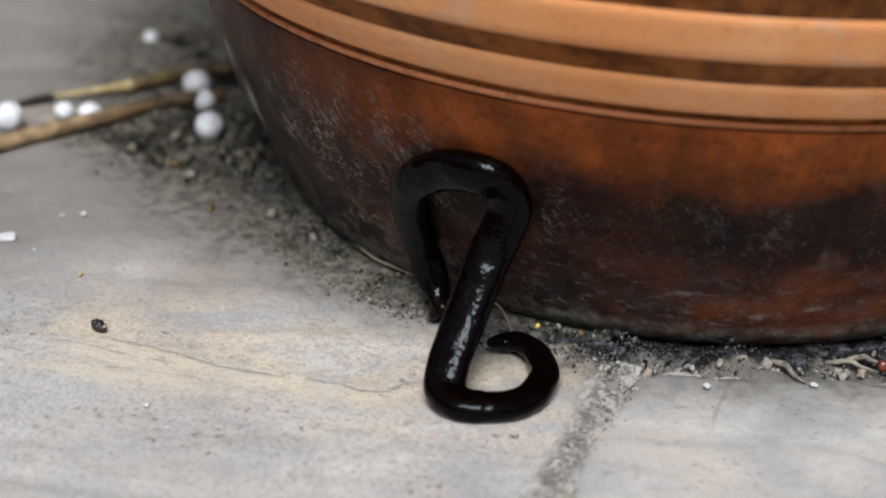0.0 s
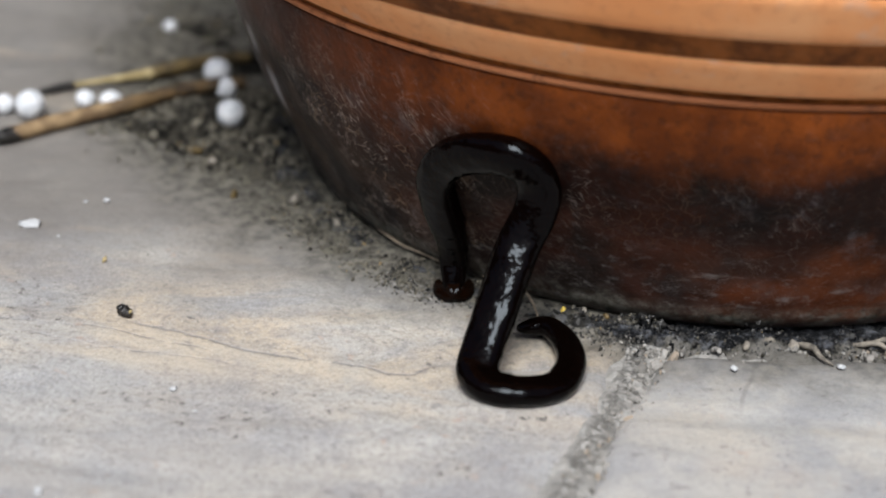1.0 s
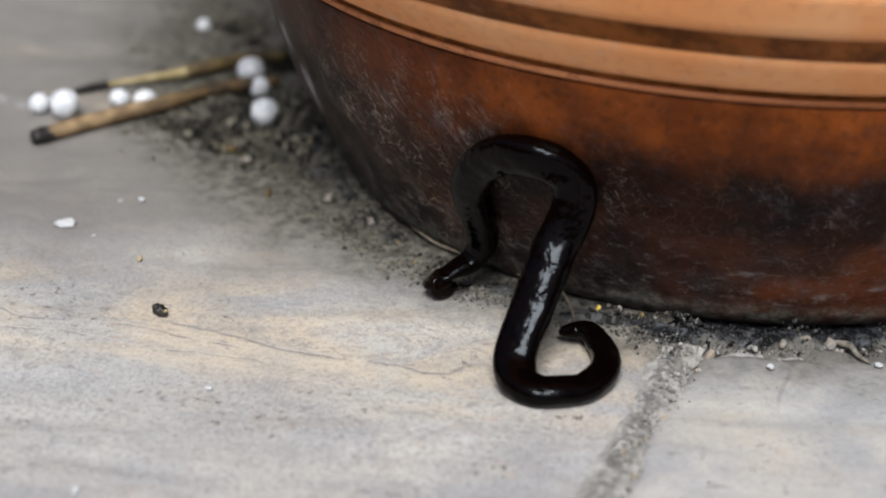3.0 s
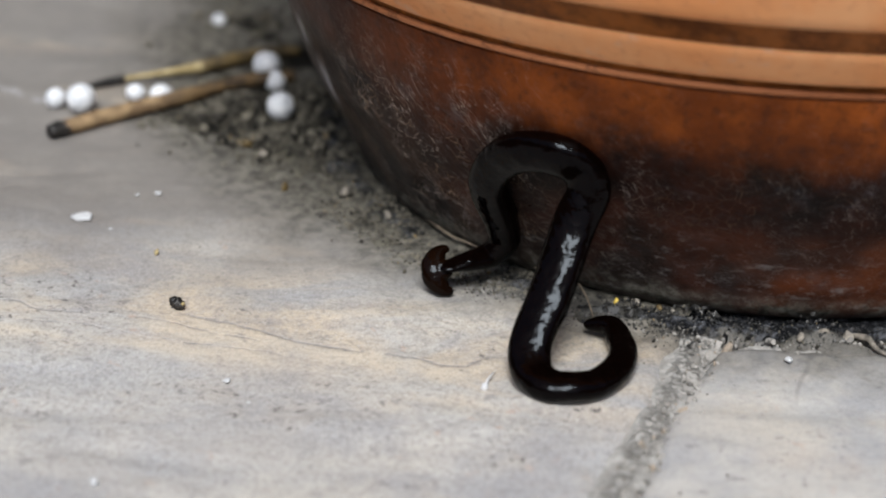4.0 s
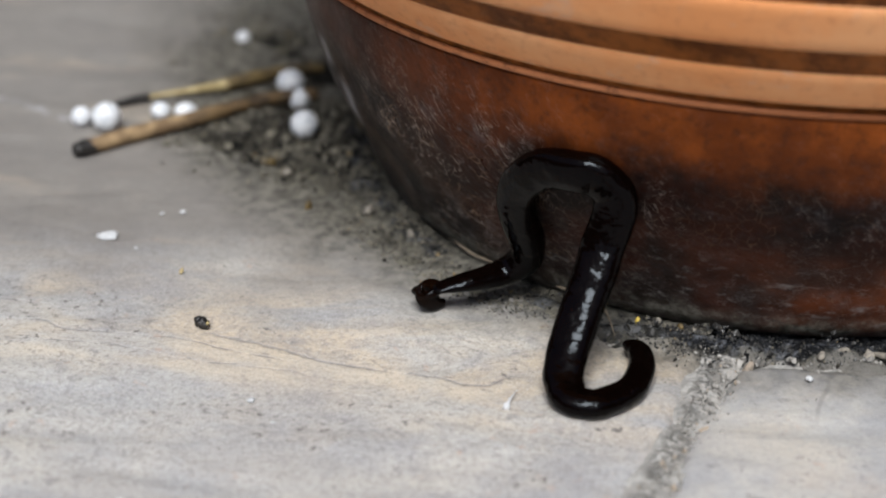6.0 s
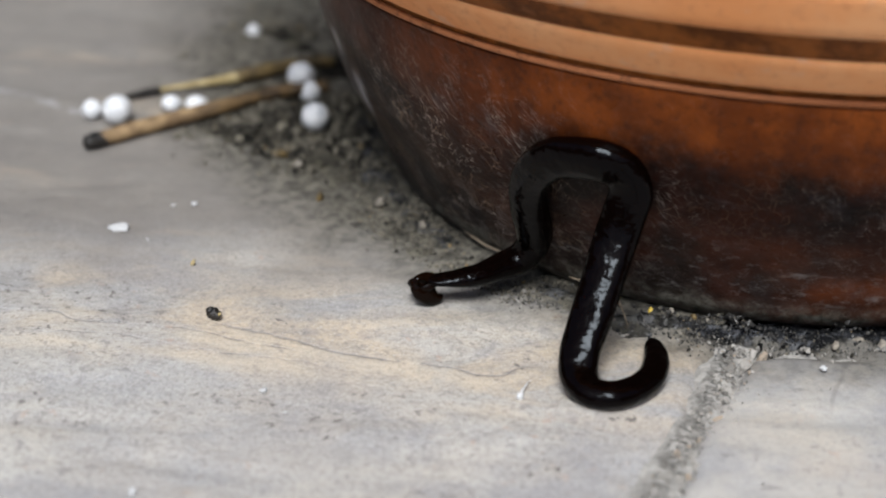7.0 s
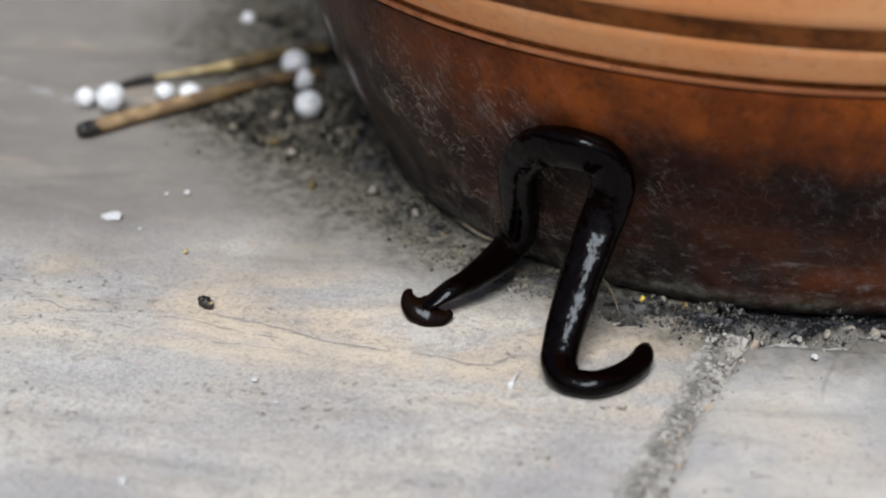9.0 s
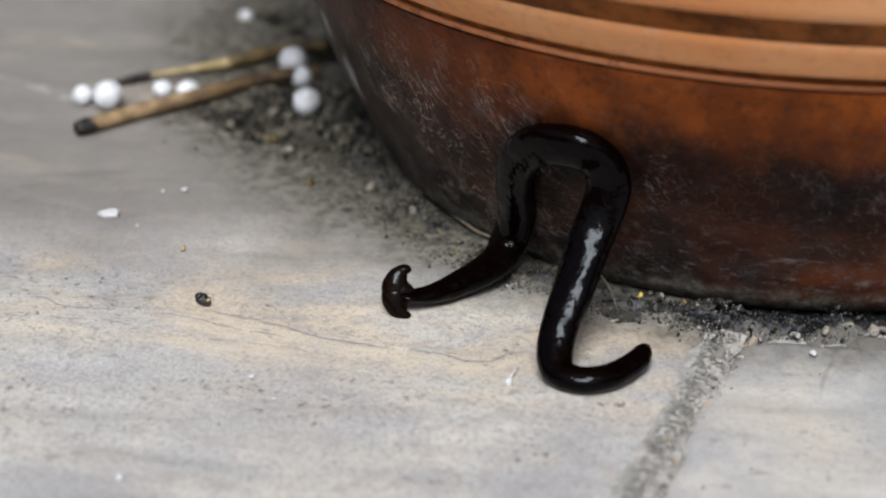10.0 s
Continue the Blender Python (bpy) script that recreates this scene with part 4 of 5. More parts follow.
def make_stalk():
    stalk = tagged(new("dry_stalk"), "thin yellowish dry stalk with a dark tip and swollen node", "stalk")
    part("stem", tube("stem", [(-0.1085, 0.0138, 0.0012), (-0.1040, 0.0161, 0.0013), (-0.0990, 0.0186, 0.0014), (-0.0950, 0.0206, 0.0016)], [0.0004, 0.0005, 0.0007, 0.0011], 40, 12, 0.08, 1), STRAW, stalk)
    part("node", tube("node", [(-0.0956, 0.0203, 0.0016), (-0.0925, 0.0222, 0.0018), (-0.0880, 0.0253, 0.0020), (-0.0830, 0.0280, 0.0021), (-0.0790, 0.0295, 0.0021)], [0.0011, 0.0014, 0.0012, 0.0011, 0.0009], 40, 12, 0.12, 6), HUSK, stalk, "brown sheathed node")
    part("tip", tube("tip", [(-0.1150, 0.0090, 0.0009), (-0.1110, 0.0122, 0.0011), (-0.1083, 0.0139, 0.0012)], [0.0003, 0.0007, 0.0007], 14, 10, 0.1, 8), CHAR, stalk, "blackened tip")


make_stick()
make_stalk()


def make_seed():
    bm = bmesh.new()
    bmesh.ops.create_icosphere(bm, subdivisions=4, radius=1.0)
    for v in bm.verts:
        g = 1 + 0.22 * noise.noise(v.co * 2.6 + Vector((4, 1, 0))) + 0.09 * math.sin(v.co.x * 11 + 2 * v.co.y)
        taper = 1 - 0.25 * v.co.x * v.co.x + 0.12 * v.co.x
        v.co = Vector((v.co.x * 0.0015, v.co.y * 0.00085 * g * taper, v.co.z * 0.0008 * g * taper))
    me = bpy.data.meshes.new("husk")
    bm.to_mesh(me)
    bm.free()
    me.polygons.foreach_set("use_smooth", [True] * len(me.polygons))
    seed = tagged(new("seed_husk"), "small shrivelled black seed husk with a pale end", "seed")
    seed.matrix_basis = pose(-0.0852, -0.0685, 0.0007, 0, 4, -42)
    part("husk", me, CHAR, seed)
    bm = bmesh.new()
    pebble(bm, (0.00118, 0.0000, 0.00030), 0.00046, random.Random(2), 0.6, 2)
    me = bpy.data.meshes.new("pale_end")
    bm.to_mesh(me)
    bm.free()
    part("pale_end", me, STRAW, seed, "split straw-coloured end")


make_seed()


def granule(name, x, y, size, material, label, category, seed, flat=0.8, lift=0.4, group=""):
    bm = bmesh.new()
    pebble(bm, (0, 0, 0), size / 1000, random.Random(seed), flat, 2)
    for v in bm.verts:
        v.co *= 1 + 0.35 * noise.noise(v.co * 1900 + Vector((seed, 0, 0)))
    me = bpy.data.meshes.new(name)
    bm.to_mesh(me)
    bm.free()
    me.polygons.foreach_set("use_smooth", [True] * len(me.polygons))
    ob = thing(name, me, material, label, category, group)
    ob.location = (x / 1000, y / 1000, size * lift / 1000)


granule("yellow_granule", -24.9, -63.6, 0.62, YELLOW, "bright yellow grain in the soil at the pot foot", "granule", 1, lift=1.9)
granule("pebble", -22.2, -63.2, 0.66, PEBBLE, "rounded tan pebble in the soil at the pot foot", "pebble", 2, lift=1.4, group="pebbles by the pot")
granule("pebble", -19.0, -64.2, 0.52, HUSK, "brown pebble in the soil at the pot foot", "pebble", 3, lift=1.6, group="pebbles by the pot")
granule("pebble", -17.2, -64.9, 0.45, PEBBLE, "small pale pebble in the soil at the pot foot", "pebble", 4, lift=1.6, group="pebbles by the pot")
granule("pebble", -65.4, -30.0, 0.8, PEBBLE, "pale chip on the dusty stone", "pebble", 5, lift=1.2, group="pebbles by the pot")
granule("pebble", -58.3, -37.6, 0.85, PEBBLE, "flat pale chip on the dusty stone", "pebble", 6, lift=0.9, group="pebbles by the pot")
granule("pebble", -0.2, -70.0, 0.8, PEBBLE, "pale crumb at the broken flag edge", "pebble", 7, lift=0.3, group="pebbles by the pot")
granule("pebble", 6.3, -69.2, 0.9, PEBBLE, "large grey crumb at the broken flag edge", "pebble", 9, lift=0.2, group="pebbles by the pot")
granule("pebble", -83.0, -12.0, 1.1, HUSK, "tan chip in the loose soil", "pebble", 10, lift=0.8, group="pebbles by the pot")
granule("pebble", -80.0, -15.5, 0.9, PEBBLE, "pale chip in the loose soil", "pebble", 11, lift=0.8, group="pebbles by the pot")
granule("orange_grain", -90.8, -52.6, 0.55, STRAW, "tiny orange-brown grain on the stone", "granule", 12, lift=0.8)
granule("orange_grain", -75.0, -28.3, 0.8, HUSK, "tiny orange-brown grain on the dusty stone", "granule", 13, lift=0.8)
granule("red_husk", 22.1, -69.6, 0.8, RED, "glossy red-brown husk at the flag edge", "husk", 14, lift=0.9)
for n, (fx, fy, size, flat) in enumerate([(-103.9, -41.0, 1.8, 0.02), (-94.2, -31.8, 0.55, 0.5), (-97.3, -32.5, 0.42, 0.3), (-75.5, -88.2, 0.6, 0.2), (-87.4, -113.3, 0.62, 0.8),
                                          (-2.6, -76.6, 0.55, 0.6), (11.9, -74.9, 0.6, 0.5), (-99.0, -45.0, 0.3, 0.3), (-72.0, -93.5, 0.3, 0.2)]):
    bm = bmesh.new()
    bmesh.ops.create_icosphere(bm, subdivisions=3, radius=1.0)
    for v in bm.verts:
        g = 1 + 0.45 * noise.noise(Vector((v.co.x, v.co.y, 0)) * 1.6 + Vector((n * 3.1, 0, 0))) + 0.35 * noise.noise(Vector((v.co.x, v.co.y, 0)) * 4.5 + Vector((0, n * 2.7, 0)))
        v.co = Vector((v.co.x * g, v.co.y * g * 0.75, v.co.z * flat)) * size / 1000
    me = bpy.data.meshes.new("white_flake")
    bm.to_mesh(me)
    bm.free()
    me.polygons.foreach_set("use_smooth", [True] * len(me.polygons))
    ob = thing("white_flake", me, WHITE, "tiny dry white flake stuck on the flagstone", "flake", "white flakes on the stone")
    ob.matrix_basis = pose(fx / 1000, fy / 1000, 0.0002 + size * flat * 0.0004, 0, 0, 23 * n)


def fibre(name, points, radii, material, label, group=""):
    pts = [(x / 1000, y / 1000, z / 1000) for x, y, z in points]
    return thing(name, tube(name, pts, radii, 36, 8, 0.25, len(points)), material, label, "root", group)


fibre("rootlet", [(-58.8, -29.0, 1.6), (-55.8, -34.5, 1.5), (-53.2, -38.0, 1.3), (-48.7, -45.0, 1.5), (-45.2, -47.9, 1.4), (-41.0, -51.5, 1.3)], [0.00030, 0.00014, 0.00013, 0.0002, 0.00014, 0.00008], TWIG, "thin pale rootlet lying along the pot foot", "rootlets")
fibre("rootlet", [(-32.2, -58.6, 2.2), (-30.6, -60.3, 2.5), (-29.2, -63.4, 1.9), (-28.2, -67.8, 0.9)], [0.00022, 0.0002, 0.00013, 0.00006], TWIG, "curved hair-thin pale rootlet by the pot foot", "rootlets")
fibre("rootlet", [(-36.2, -55.0, 1.7), (-34.2, -57.0, 1.9), (-32.6, -58.4, 1.6)], [0.00018, 0.00022, 0.00015], TWIG, "short pale rootlet under the pot foot", "rootlets")
for k, (x0, y0, x1, y1, r) in enumerate([(6.5, -68.6, 11.0, -74.6, 1.1), (14.5, -68.2, 21.5, -70.6, 0.9), (1.5, -69.0, 5.0, -69.4, 0.8), (17.5, -67.4, 22.5, -68.0, 1.0)]):
    fibre("dead_root", [(x0, y0 + 0.5, -0.2), (x0 * 0.6 + x1 * 0.4 + 0.4, y0 * 0.6 + y1 * 0.4 + 0.5, 0.7), (x0 * 0.3 + x1 * 0.7 - 0.3, y0 * 0.3 + y1 * 0.7 + 0.5, 0.4), (x1, y1 + 0.5, 0.0)],
          [r * 0.0003, r * 0.00045, r * 0.00034, r * 0.00012], ROOT, "grey dead root lying over the flag edge", "dead roots by the pot")


def make_fluff():
    """A pale seed that drifts down and settles on the flagstone."""
    seed = tagged(new("drifting_seed"), "tiny white seed with a hair-thin plume, settled on the flagstone", "seed")
    bm = bmesh.new()
    pebble(bm, (0, 0, 0), 0.00055, random.Random(5), 0.8, 2)
    me = bpy.data.meshes.new("grain")
    bm.to_mesh(me)
    bm.free()
    part("grain", me, WHITE, seed)
    for k, (dx, dy) in enumerate(((0.0013, 0.0042), (0.0009, 0.0034), (0.0003, 0.0020), (-0.0006, -0.0007))):
        part("plume", tube("plume", [(0, 0, 0), (dx * 0.5, dy * 0.5, 0.0003), (dx, dy, 0.0002)], [0.0001, 0.00006, 0.00003], 10, 6), WHITE, seed)
    return seed


FLUFF = make_fluff()


# ---- plain walls, unseen, added to close the place and block low sky ----
def blocking_wall(name, size, m):
    bm = bmesh.new()
    bmesh.ops.create_cube(bm, size=1.0, matrix=Matrix.Diagonal((*size, 1)))
    bmesh.ops.bevel(bm, geom=bm.edges[:], offset=0.01, segments=2, affect="EDGES")
    me = bpy.data.meshes.new(name)
    bm.to_mesh(me)
    bm.free()
    ob = thing(name, me, WALL, "plain dark wall, unseen, added to block low sky light", "wall", kind="structure")
    ob.matrix_basis = m


blocking_wall("blocking_wall_north", (5.4, 0.2, 2.4), pose(0, 1.6, 1.155))
blocking_wall("blocking_wall_east", (0.2, 7.4, 1.3), pose(2.6, -2.1, 0.605))
blocking_wall("blocking_wall_west", (0.2, 7.4, 1.3), pose(-2.6, -2.1, 0.605))
blocking_wall("blocking_wall_south", (5.4, 0.2, 1.0), pose(0, -5.9, 0.455))


# ---- what moves ----
def motions():
    posture(0, (-31.2, -70.2, 1.9), (-28.0, -70.2, 2.2), (-25.7, -72.3, 2.1), (-24.7, -75.4, 2.0), (-24.4, -78.6, 2.0), (-25.2, -81.7, 1.9), (-26.7, -84.5, 1.6), (-29.2, -86.5, 1.6), (-32.3, -87.3, 1.7), (-35.5, -86.9, 1.7), (-37.4, -84.5, 2.3), (-37.2, -82.0, 4.4), (-36.4, -79.8, 6.5), (-35.4, -77.7, 8.8), (-34.4, -75.9, 11.3), (-33.4, -74.3, 13.9), (-32.3, -72.9, 16.6), (-31.0, -71.9, 19.4), (-30.1, -71.5, 22.5), (-31.1, -71.6, 25.5), (-33.7, -71.8, 27.1), (-36.7, -70.4, 27.1), (-39.1, -68.4, 26.2), (-41.3, -66.7, 24.7), (-43.0, -64.9, 22.6), (-43.4, -63.1, 19.9), (-43.2, -61.7, 17.1), (-42.5, -60.5, 14.1), (-41.8, -59.3, 11.2), (-40.8, -58.8, 8.2), (-39.6, -59.8, 5.4), (-38.4, -62.0, 3.4))
    head_pose(0, (-38.3, -62.2, 3.1), (0.033, -0.950, -0.310), (-0.000, -0.310, 0.951), 60)
    posture(0.5, (-31.1, -70.4, 1.9), (-27.9, -70.2, 2.3), (-25.7, -72.4, 2.1), (-24.5, -75.4, 1.9), (-24.2, -78.6, 2.0), (-24.9, -81.8, 1.9), (-26.4, -84.6, 1.6), (-28.9, -86.6, 1.7), (-32.0, -87.4, 1.8), (-35.1, -86.9, 1.7), (-37.4, -84.8, 2.1), (-37.4, -82.2, 4.0), (-36.7, -80.0, 6.3), (-35.6, -77.9, 8.5), (-34.4, -76.0, 10.8), (-33.3, -74.3, 13.3), (-32.1, -72.8, 15.9), (-30.9, -71.9, 18.8), (-29.9, -71.5, 21.8), (-30.6, -71.7, 24.8), (-33.0, -72.0, 26.9), (-35.9, -70.7, 26.9), (-38.4, -68.7, 26.3), (-40.7, -67.0, 24.8), (-42.4, -65.3, 22.7), (-43.1, -63.4, 20.1), (-43.0, -62.0, 17.3), (-42.3, -60.9, 14.3), (-41.5, -59.8, 11.4), (-40.4, -59.0, 8.5), (-39.5, -59.9, 5.6), (-39.0, -62.1, 3.3))
    head_pose(0.5, (-38.9, -62.4, 2.5), (0.036, -0.906, -0.423), (-0.000, -0.423, 0.906), 50)
    posture(1, (-30.7, -70.7, 1.9), (-27.6, -70.7, 2.3), (-25.6, -73.2, 2.1), (-24.7, -76.3, 2.0), (-24.5, -79.5, 1.9), (-25.1, -82.6, 1.8), (-26.5, -85.5, 1.6), (-29.1, -87.3, 1.7), (-32.3, -87.8, 1.8), (-35.3, -86.8, 1.8), (-36.8, -84.3, 2.5), (-36.2, -81.7, 4.4), (-35.3, -79.6, 6.7), (-34.4, -77.7, 9.1), (-33.5, -75.8, 11.5), (-32.6, -74.1, 14.1), (-31.4, -72.7, 16.8), (-30.1, -71.9, 19.6), (-29.7, -71.6, 22.7), (-31.0, -71.8, 25.6), (-33.7, -71.8, 27.2), (-36.5, -70.3, 27.0), (-39.0, -68.5, 26.1), (-41.1, -66.6, 24.6), (-42.7, -64.8, 22.4), (-43.4, -63.2, 19.7), (-43.0, -61.8, 16.8), (-42.3, -60.6, 14.0), (-41.4, -59.4, 11.1), (-40.8, -58.0, 8.2), (-40.5, -57.5, 5.3), (-40.3, -59.1, 2.5))
    head_pose(1, (-40.2, -59.5, 1.8), (0.039, -0.846, -0.532), (0.003, -0.532, 0.847), 35)
    posture(1.5, (-30.4, -70.8, 1.9), (-27.4, -71.0, 2.3), (-25.6, -73.6, 2.1), (-24.8, -76.6, 1.9), (-24.6, -79.8, 1.8), (-25.5, -82.9, 1.8), (-27.3, -85.5, 1.7), (-30.1, -87.0, 1.8), (-33.2, -87.7, 1.7), (-36.0, -86.6, 1.8), (-37.2, -83.9, 2.6), (-36.7, -81.5, 4.6), (-35.7, -79.3, 6.8), (-34.6, -77.3, 9.1), (-33.6, -75.5, 11.4), (-32.7, -73.8, 14.0), (-31.5, -72.5, 16.7), (-30.3, -71.6, 19.5), (-30.1, -71.3, 22.6), (-31.7, -71.4, 25.3), (-34.4, -71.2, 26.6), (-37.2, -69.8, 26.3), (-39.6, -67.9, 25.3), (-41.6, -66.0, 23.7), (-43.1, -64.3, 21.5), (-43.4, -62.7, 18.8), (-42.9, -61.4, 15.9), (-42.2, -60.2, 13.0), (-41.4, -58.9, 10.2), (-40.9, -57.6, 7.4), (-40.9, -57.0, 4.4), (-42.2, -58.9, 2.1))
    head_pose(1.5, (-42.4, -59.0, 1.8), (0.042, -0.847, -0.530), (0.005, -0.531, 0.848), 35)
    posture(2, (-29.9, -71.0, 1.9), (-26.8, -71.2, 2.3), (-25.2, -73.9, 2.0), (-24.6, -77.0, 1.9), (-24.7, -80.2, 1.8), (-25.6, -83.2, 1.8), (-27.3, -85.8, 1.6), (-29.9, -87.5, 1.7), (-33.0, -88.2, 1.8), (-35.9, -87.1, 1.7), (-37.0, -84.4, 2.6), (-36.5, -81.9, 4.5), (-35.4, -79.9, 6.7), (-34.4, -77.9, 8.9), (-33.5, -76.0, 11.2), (-32.6, -74.2, 13.7), (-31.4, -72.8, 16.3), (-30.2, -71.9, 19.1), (-29.8, -71.3, 22.1), (-31.2, -71.1, 24.9), (-33.9, -71.3, 26.5), (-36.8, -70.0, 26.3), (-39.3, -68.3, 25.4), (-41.3, -66.4, 23.9), (-42.7, -64.6, 21.7), (-43.3, -63.1, 19.0), (-42.7, -61.8, 16.2), (-41.9, -60.5, 13.5), (-41.0, -59.2, 10.7), (-40.8, -58.3, 7.7), (-42.0, -59.3, 5.2), (-43.8, -61.6, 4.2))
    head_pose(2, (-44.3, -61.9, 3.7), (-0.965, -0.208, -0.160), (0.007, -0.630, 0.776), 62)
    posture(2.5, (-30.0, -71.8, 1.9), (-27.1, -71.8, 2.3), (-25.4, -74.4, 2.0), (-24.6, -77.5, 1.9), (-24.6, -80.6, 2.0), (-25.6, -83.6, 1.8), (-27.5, -86.2, 1.6), (-30.3, -87.6, 1.8), (-33.4, -87.8, 1.7), (-35.8, -85.9, 1.8), (-36.5, -83.1, 3.0), (-35.9, -80.9, 5.2), (-34.9, -79.0, 7.6), (-33.9, -77.2, 10.0), (-32.8, -75.4, 12.4), (-31.8, -73.7, 14.9), (-30.3, -72.6, 17.5), (-29.4, -71.8, 20.4), (-29.8, -71.4, 23.5), (-31.9, -71.3, 25.7), (-34.8, -71.1, 26.7), (-37.6, -69.6, 26.4), (-39.8, -67.7, 25.2), (-41.7, -65.8, 23.4), (-42.9, -64.1, 21.0), (-43.4, -62.6, 18.3), (-42.9, -61.3, 15.5), (-42.3, -59.9, 12.7), (-41.7, -58.3, 9.9), (-41.5, -57.1, 7.0), (-42.9, -57.7, 4.7), (-45.1, -59.7, 3.7))
    head_pose(2.5, (-45.8, -60.3, 2.4), (-0.454, -0.694, -0.559), (0.011, -0.632, 0.775), 66)
    posture(4, (-28.8, -72.0, 1.9), (-26.1, -73.0, 2.3), (-25.0, -76.0, 1.9), (-24.7, -79.2, 1.9), (-25.2, -82.4, 1.9), (-26.6, -85.3, 1.7), (-28.7, -87.7, 1.6), (-31.6, -88.9, 1.8), (-34.7, -88.5, 1.7), (-36.6, -86.0, 2.0), (-37.0, -83.4, 3.7), (-36.3, -81.2, 5.9), (-35.1, -79.1, 8.1), (-34.1, -77.1, 10.4), (-33.2, -75.1, 12.7), (-32.3, -73.3, 15.3), (-31.3, -72.0, 18.0), (-30.1, -71.2, 20.9), (-31.0, -70.8, 23.8), (-33.7, -70.9, 25.6), (-36.6, -69.7, 25.7), (-39.2, -68.1, 24.9), (-41.2, -66.2, 23.2), (-42.6, -64.5, 20.9), (-43.3, -63.0, 18.2), (-42.9, -61.4, 15.4), (-41.9, -60.0, 12.7), (-41.1, -58.6, 9.9), (-40.8, -57.3, 7.0), (-42.6, -57.3, 4.6), (-45.2, -59.0, 4.3), (-48.0, -60.5, 4.1))
    head_pose(4, (-50.0, -60.9, 3.5), (-0.989, -0.107, -0.104), (0.023, -0.795, 0.607), 12)
    posture(4.5, (-28.5, -71.8, 1.9), (-25.8, -73.1, 2.2), (-24.7, -76.1, 1.9), (-24.5, -79.3, 1.9), (-25.1, -82.5, 1.9), (-26.4, -85.4, 1.7), (-28.5, -87.9, 1.6), (-31.5, -88.9, 1.7), (-34.6, -88.1, 1.7), (-36.1, -85.3, 2.2), (-36.2, -82.7, 3.9), (-35.5, -80.5, 6.2), (-34.5, -78.4, 8.5), (-33.5, -76.4, 10.8), (-32.7, -74.4, 13.2), (-31.8, -72.8, 15.9), (-30.6, -71.7, 18.7), (-29.8, -71.2, 21.7), (-31.2, -71.1, 24.5), (-34.0, -71.0, 26.0), (-36.9, -69.7, 25.8), (-39.4, -67.9, 24.8), (-41.3, -66.1, 22.9), (-42.5, -64.4, 20.5), (-43.0, -62.9, 17.7), (-42.3, -61.4, 14.9), (-41.4, -60.0, 12.2), (-40.6, -58.6, 9.4), (-40.8, -57.2, 6.5), (-43.3, -57.4, 4.7), (-46.0, -59.1, 4.5), (-49.0, -60.3, 4.3))
    head_pose(4.5, (-51.0, -60.8, 3.4), (-0.981, -0.130, -0.144), (0.027, -0.825, 0.564), 5)
    posture(5, (-28.2, -72.5, 1.9), (-25.7, -73.9, 2.2), (-24.8, -76.9, 2.0), (-24.7, -80.2, 1.9), (-25.4, -83.3, 1.8), (-27.0, -86.1, 1.7), (-29.3, -88.3, 1.6), (-32.3, -89.1, 1.7), (-35.0, -87.5, 1.8), (-36.0, -84.7, 2.8), (-35.6, -82.3, 4.9), (-34.6, -80.2, 7.1), (-33.7, -78.2, 9.4), (-32.8, -76.1, 11.8), (-31.7, -74.2, 14.2), (-30.8, -72.7, 16.8), (-29.7, -71.7, 19.7), (-29.9, -71.2, 22.8), (-32.0, -71.2, 25.2), (-34.9, -70.7, 26.0), (-37.7, -69.2, 25.4), (-39.9, -67.3, 24.0), (-41.4, -65.5, 21.8), (-42.3, -63.9, 19.2), (-42.5, -62.4, 16.4), (-41.9, -61.0, 13.5), (-40.7, -59.5, 10.9), (-40.2, -57.9, 8.2), (-41.3, -56.9, 5.5), (-44.3, -57.5, 4.6), (-47.1, -59.1, 4.7), (-50.0, -60.2, 4.0))
    head_pose(5, (-52.2, -60.8, 3.0), (-0.737, -0.535, -0.412), (0.024, -0.630, 0.776), 52)
    posture(5.5, (-27.4, -71.8, 1.9), (-25.4, -74.0, 2.2), (-24.9, -77.2, 2.0), (-25.2, -80.4, 1.9), (-26.1, -83.6, 1.7), (-28.0, -86.2, 1.7), (-30.5, -88.3, 1.7), (-33.6, -88.6, 1.7), (-35.4, -86.1, 2.0), (-35.7, -83.2, 3.5), (-35.1, -80.9, 5.6), (-34.1, -78.8, 7.9), (-33.1, -76.8, 10.3), (-32.1, -74.9, 12.8), (-31.2, -73.2, 15.4), (-30.2, -72.1, 18.3), (-29.3, -71.5, 21.3), (-30.4, -71.4, 24.4), (-32.9, -71.7, 26.3), (-35.9, -70.5, 26.5), (-38.5, -68.8, 25.8), (-40.6, -67.0, 24.0), (-41.9, -65.3, 21.7), (-42.5, -63.7, 18.8), (-42.1, -62.3, 16.0), (-41.2, -60.8, 13.2), (-40.4, -59.3, 10.4), (-40.3, -57.8, 7.6), (-42.0, -57.0, 5.2), (-44.9, -58.0, 4.6), (-47.7, -59.6, 4.6), (-50.8, -60.6, 4.0))
    head_pose(5.5, (-53.1, -61.0, 3.3), (-0.803, -0.515, -0.301), (0.022, -0.530, 0.847), 56)
